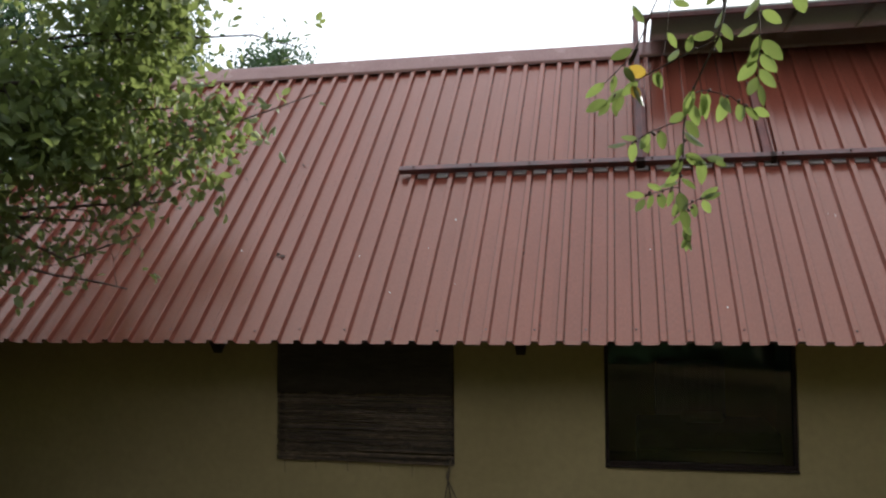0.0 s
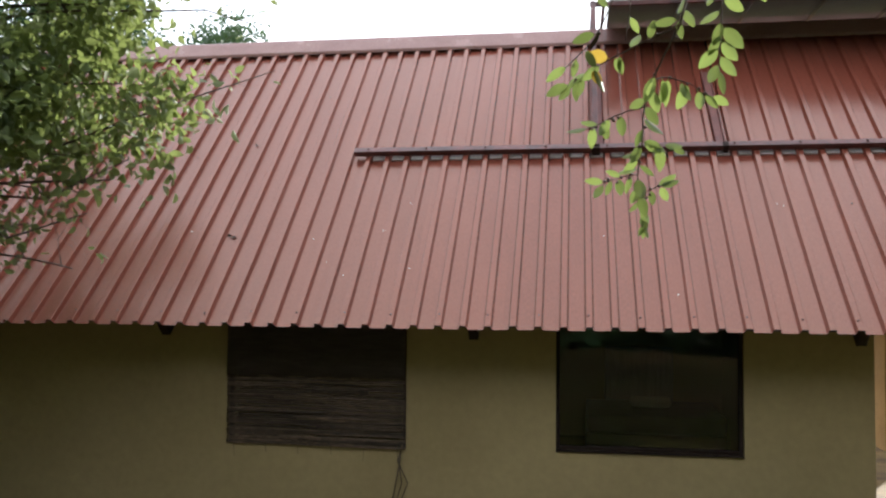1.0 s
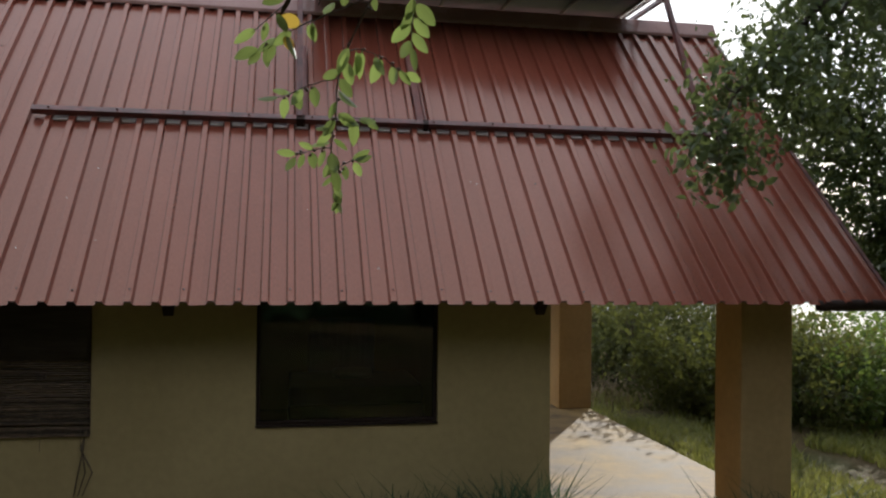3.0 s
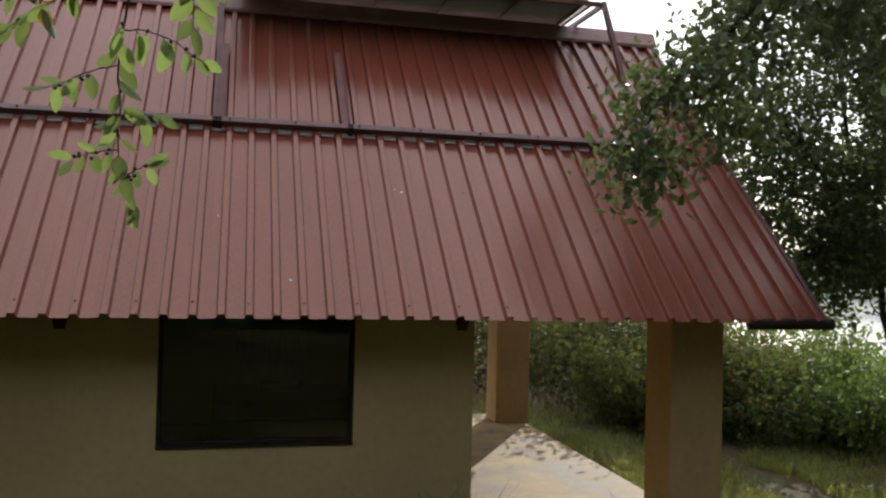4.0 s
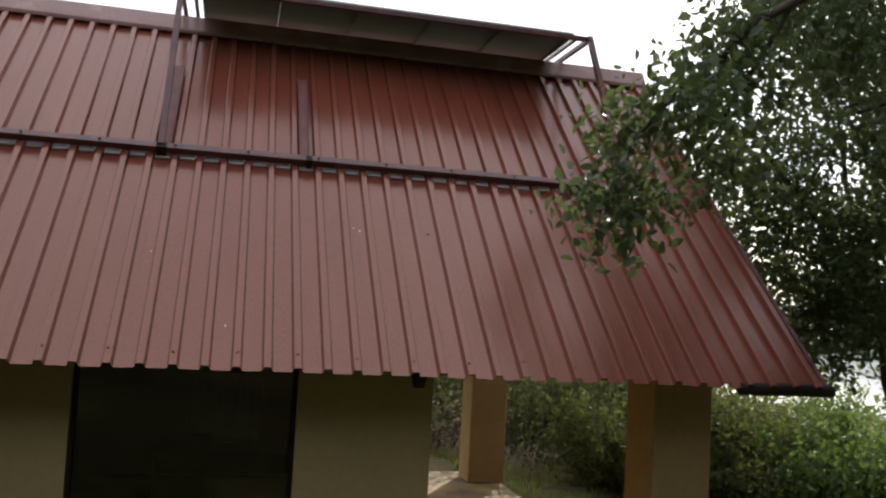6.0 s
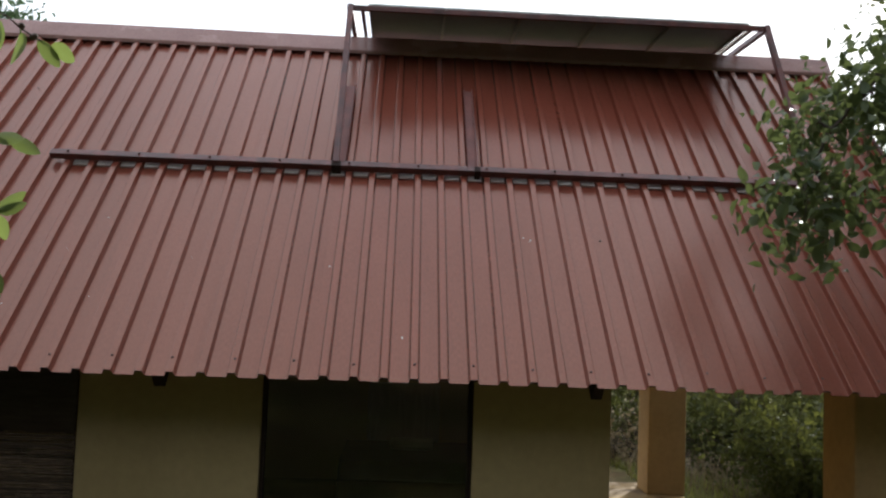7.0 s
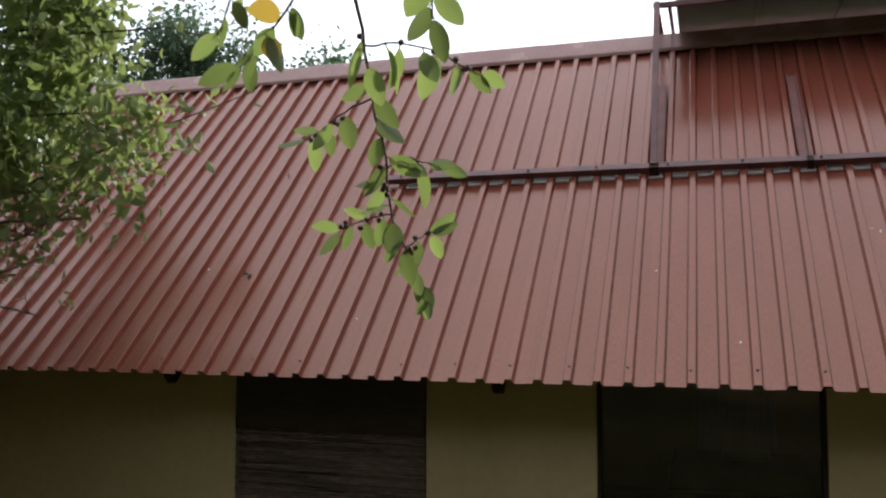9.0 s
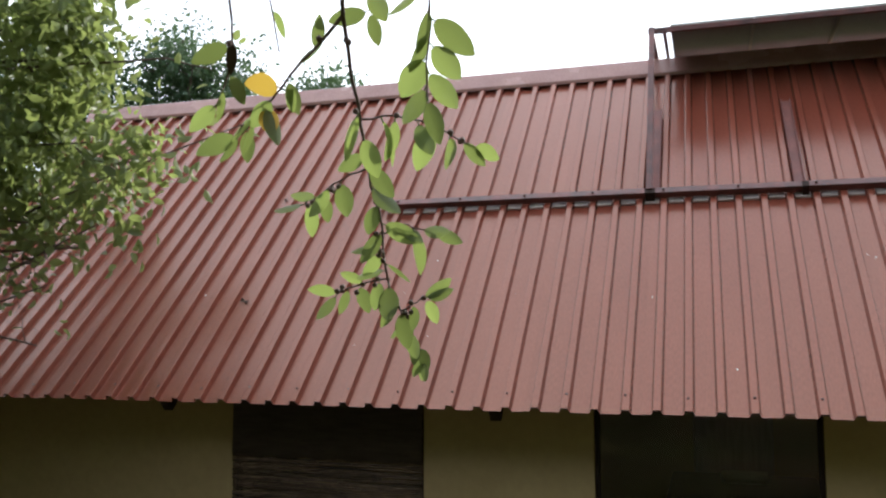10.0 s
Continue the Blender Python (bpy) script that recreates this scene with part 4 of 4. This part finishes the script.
# ---- hanging branch near the camera ----
def round_leaf(rng, length, width):
    """A round-ovate leaf with a midrib fold, a curl and a short stalk; it points along -z."""
    bm = bmesh.new()
    rows = []
    n = 8
    curl = rng.uniform(-0.25, 0.35)
    fold = rng.uniform(0.05, 0.22)
    for i in range(n + 1):
        f = i / n
        w = width / 2 * (math.sin(math.pi * min(1, f * 0.96 + 0.03)) ** 0.62) * (1.06 - 0.25 * f)
        y = curl * length * f * f
        z = -length * f - 0.008
        rows.append([bm.verts.new((-w, y + w * fold, z)), bm.verts.new((-w * 0.5, y + w * fold * 0.35, z)), bm.verts.new((0, y, z)), bm.verts.new((w * 0.5, y + w * fold * 0.35, z)), bm.verts.new((w, y + w * fold, z))])
    for a, b in zip(rows, rows[1:]):
        for k in range(4):
            bm.faces.new((a[k], a[k + 1], b[k + 1], b[k]))
    tube(bm, [(0, 0, 0), (0, 0, -0.009)], [0.0012, 0.001], 4)
    return bm


def make_hanging_branch():
    """A forked twig hanging into the clearing. Each leaf: place along its twig, degrees away from hanging, length."""
    rng = random.Random(14)
    base = Vector((2.36, -4.5, 3.3))
    lift = Vector((0.012, 0, 0.018))
    ob = empty("hanging_branch", Matrix.Translation(base))
    sizes = [(0.054, 0.029), (0.054, 0.034), (0.05, 0.025), (0.056, 0.031), (0.047, 0.029), (0.054, 0.025)]
    meshes = [mesh_of("leaf", round_leaf(rng, *q), L_NEAR, True) for q in sizes]
    yellow = mesh_of("leaf", round_leaf(rng, 0.05, 0.038), L_YELLOW, True)
    withered = mesh_of("leaf", round_leaf(rng, 0.05, 0.016), M_BARK, True)
    bm = bmesh.new()
    bmesh.ops.create_icosphere(bm, subdivisions=2, radius=0.0038)
    berry = mesh_of("berry", bm, M_TWIG, True)

    def leaf_at(p, turn, length, me=None, label=""):
        k = length / 0.065
        m = (Matrix.Translation(p) @ pose(0, 0, 0, rng.uniform(-22, 28), 0, rng.uniform(-15, 15)) @ pose(0, 0, 0, 0, -turn, 0)
             @ pose(0, 0, 0, 0, 0, rng.uniform(-48, 48)) @ Matrix.Diagonal((k, k, k, 1)))
        part("leaf", me or rng.choice(meshes), None, ob, label, m=m)

    def twig(r0, r1, ctrl, leaves, berries=0):
        pts = [Vector(q) + lift - base for q in ctrl]
        line = []
        for i in range(len(pts) - 1):
            for k in range(3):
                line.append(pts[i].lerp(pts[i + 1], k / 3) + Vector((rng.uniform(-1, 1), rng.uniform(-1, 1), rng.uniform(-1, 1))) * 0.0025 * (k > 0))
        line.append(pts[-1])
        n = len(line) - 1
        part("twig", tubes_mesh("twig", [(line, [r0 + (r1 - r0) * i / n for i in range(n + 1)])], M_TWIG, 5), None, ob)

        def along(f):
            u = min(f * n, n - 0.001)
            return line[int(u)].lerp(line[int(u) + 1], u % 1)
        for f, turn, length in leaves:
            leaf_at(along(f), turn, length)
        for _ in range(berries):
            f = rng.uniform(0.1, 1)
            part("berry", berry, None, ob, m=Matrix.Translation(along(f) + Vector((rng.uniform(-0.009, 0.009), -0.004, rng.uniform(-0.012, 0.002)))))
        return along

    # the main stem, and the short twigs low on it
    twig(0.0032, 0.0025, [(2.36, -4.5, 3.3), (2.35, -4.36, 2.85), (2.345, -4.22, 2.55), (2.326, -4.144, 2.432)], [])
    twig(0.0025, 0.002, [(2.326, -4.144, 2.432), (2.292, -4.02, 2.372), (2.274, -3.945, 2.316)],
         [(0.55, -25, 0.062), (0.75, 20, 0.055), (0.9, -60, 0.05), (1.0, 35, 0.052)], 3)
    twig(0.002, 0.0016, [(2.274, -3.945, 2.316), (2.272, -3.89, 2.24), (2.265, -3.845, 2.165)],
         [(0.15, 40, 0.06), (0.3, -15, 0.045), (0.45, 60, 0.056), (0.5, -30, 0.058), (0.62, -75, 0.045), (0.7, -48, 0.05), (0.78, 42, 0.045), (0.85, -85, 0.046), (0.95, 12, 0.068)], 5)
    twig(0.0018, 0.001, [(2.265, -3.845, 2.165), (2.275, -3.8, 2.11), (2.288, -3.764, 2.066)],
         [(0.1, -22, 0.052), (0.25, 12, 0.055), (0.4, -45, 0.04), (0.52, 18, 0.045), (0.7, -8, 0.036), (0.8, 22, 0.04), (0.95, -28, 0.036), (1.0, 12, 0.034), (1.0, -10, 0.03)], 3)
    twig(0.0015, 0.0008, [(2.266, -3.845, 2.178), (2.225, -3.847, 2.172), (2.19, -3.848, 2.158)],
         [(0.2, -10, 0.045), (0.45, -112, 0.04), (0.55, 12, 0.044), (0.75, -20, 0.04), (0.95, -98, 0.052), (1.0, -32, 0.05)], 7)
    twig(0.0014, 0.0008, [(2.272, -3.82, 2.135), (2.295, -3.835, 2.145), (2.315, -3.842, 2.152)],
         [(0.5, 8, 0.04), (0.85, 118, 0.05), (0.95, 100, 0.046), (1.0, 25, 0.045)], 5)
    twig(0.0014, 0.0008, [(2.27, -3.88, 2.235), (2.3, -3.876, 2.248), (2.335, -3.871, 2.238)],
         [(0.4, 55, 0.04), (0.65, 8, 0.066), (0.8, 80, 0.05), (1.0, 70, 0.042)], 3)
    twig(0.0015, 0.0008, [(2.274, -3.94, 2.314), (2.225, -3.915, 2.304), (2.18, -3.889, 2.288), (2.155, -3.88, 2.28)],
         [(0.35, 10, 0.05), (0.5, -30, 0.05), (0.62, 15, 0.048), (0.7, -95, 0.045), (0.85, -10, 0.058), (1.0, -78, 0.055)], 7)
    # the twig to the right of the fork
    twig(0.0016, 0.0008, [(2.288, -4.0, 2.36), (2.318, -3.975, 2.368), (2.37, -3.96, 2.356), (2.41, -3.95, 2.33)],
         [(0.2, 12, 0.064), (0.35, -12, 0.058), (0.5, 22, 0.058), (0.62, -20, 0.06), (0.78, 5, 0.055), (0.9, 40, 0.045), (1.0, 62, 0.05)], 5)
    # the twig with the yellow leaf
    at = twig(0.0022, 0.001, [(2.326, -4.144, 2.432), (2.25, -4.08, 2.412), (2.176, -4.014, 2.39), (2.116, -3.987, 2.355)],
              [(0.25, 165, 0.04), (0.4, 150, 0.045), (0.5, 8, 0.045), (0.55, 28, 0.05), (0.66, -40, 0.05), (0.72, 18, 0.06), (0.8, -60, 0.056), (0.86, -15, 0.05), (0.93, -8, 0.045), (1.0, -70, 0.062), (1.0, -35, 0.05)], 3)
    leaf_at(at(0.58), -105, 0.056, yellow, "yellow dying leaf")
    leaf_at(at(0.72), 10, 0.045, yellow, "yellow dying leaf")
    # thin twigs above it
    at = twig(0.002, 0.001, [(2.34, -4.4, 2.8), (2.22, -4.2, 2.52), (2.16, -4.08, 2.42), (2.10, -4.02, 2.38)],
              [(0.62, -70, 0.06), (0.75, 30, 0.05), (0.85, -10, 0.045), (0.95, -55, 0.058)], 2)
    leaf_at(at(0.5), -140, 0.05)
    leaf_at(at(0.6), -20, 0.055, withered, "withered curled brown leaf")
    twig(0.0014, 0.0009, [(2.3, -4.36, 2.75), (2.24, -4.16, 2.52), (2.225, -4.09, 2.42)], [(0.55, 62, 0.045), (0.8, 30, 0.045)])
    # the leafy strand beside the stem
    twig(0.002, 0.001, [(2.38, -4.42, 2.95), (2.395, -4.2, 2.58), (2.408, -4.11, 2.45), (2.404, -4.105, 2.35)],
         [(0.42, -50, 0.055), (0.46, 60, 0.06), (0.52, -35, 0.06), (0.58, 48, 0.062), (0.63, -55, 0.055), (0.68, -15, 0.058), (0.72, 42, 0.062), (0.77, -30, 0.05), (0.81, 38, 0.062), (0.86, -42, 0.058), (0.91, 34, 0.055), (0.96, -28, 0.05), (1.0, 18, 0.05)], 3)
    twig(0.002, 0.001, [(2.4, -4.2, 2.62), (2.44, -4.12, 2.58), (2.48, -4.1, 2.53)],
         [(0.4, -12, 0.062), (0.7, 20, 0.06), (0.95, 15, 0.058), (1.0, 60, 0.045)])
    twig(0.002, 0.001, [(2.37, -4.3, 2.72), (2.35, -4.15, 2.55), (2.33, -4.08, 2.46)],
         [(0.6, -60, 0.052), (0.8, -20, 0.05), (0.9, 30, 0.048), (1.0, -72, 0.05), (1.0, 8, 0.045)], 2)
    tagged(ob, "hanging twig with round light green leaves and small berries", "branch")


make_hanging_branch()
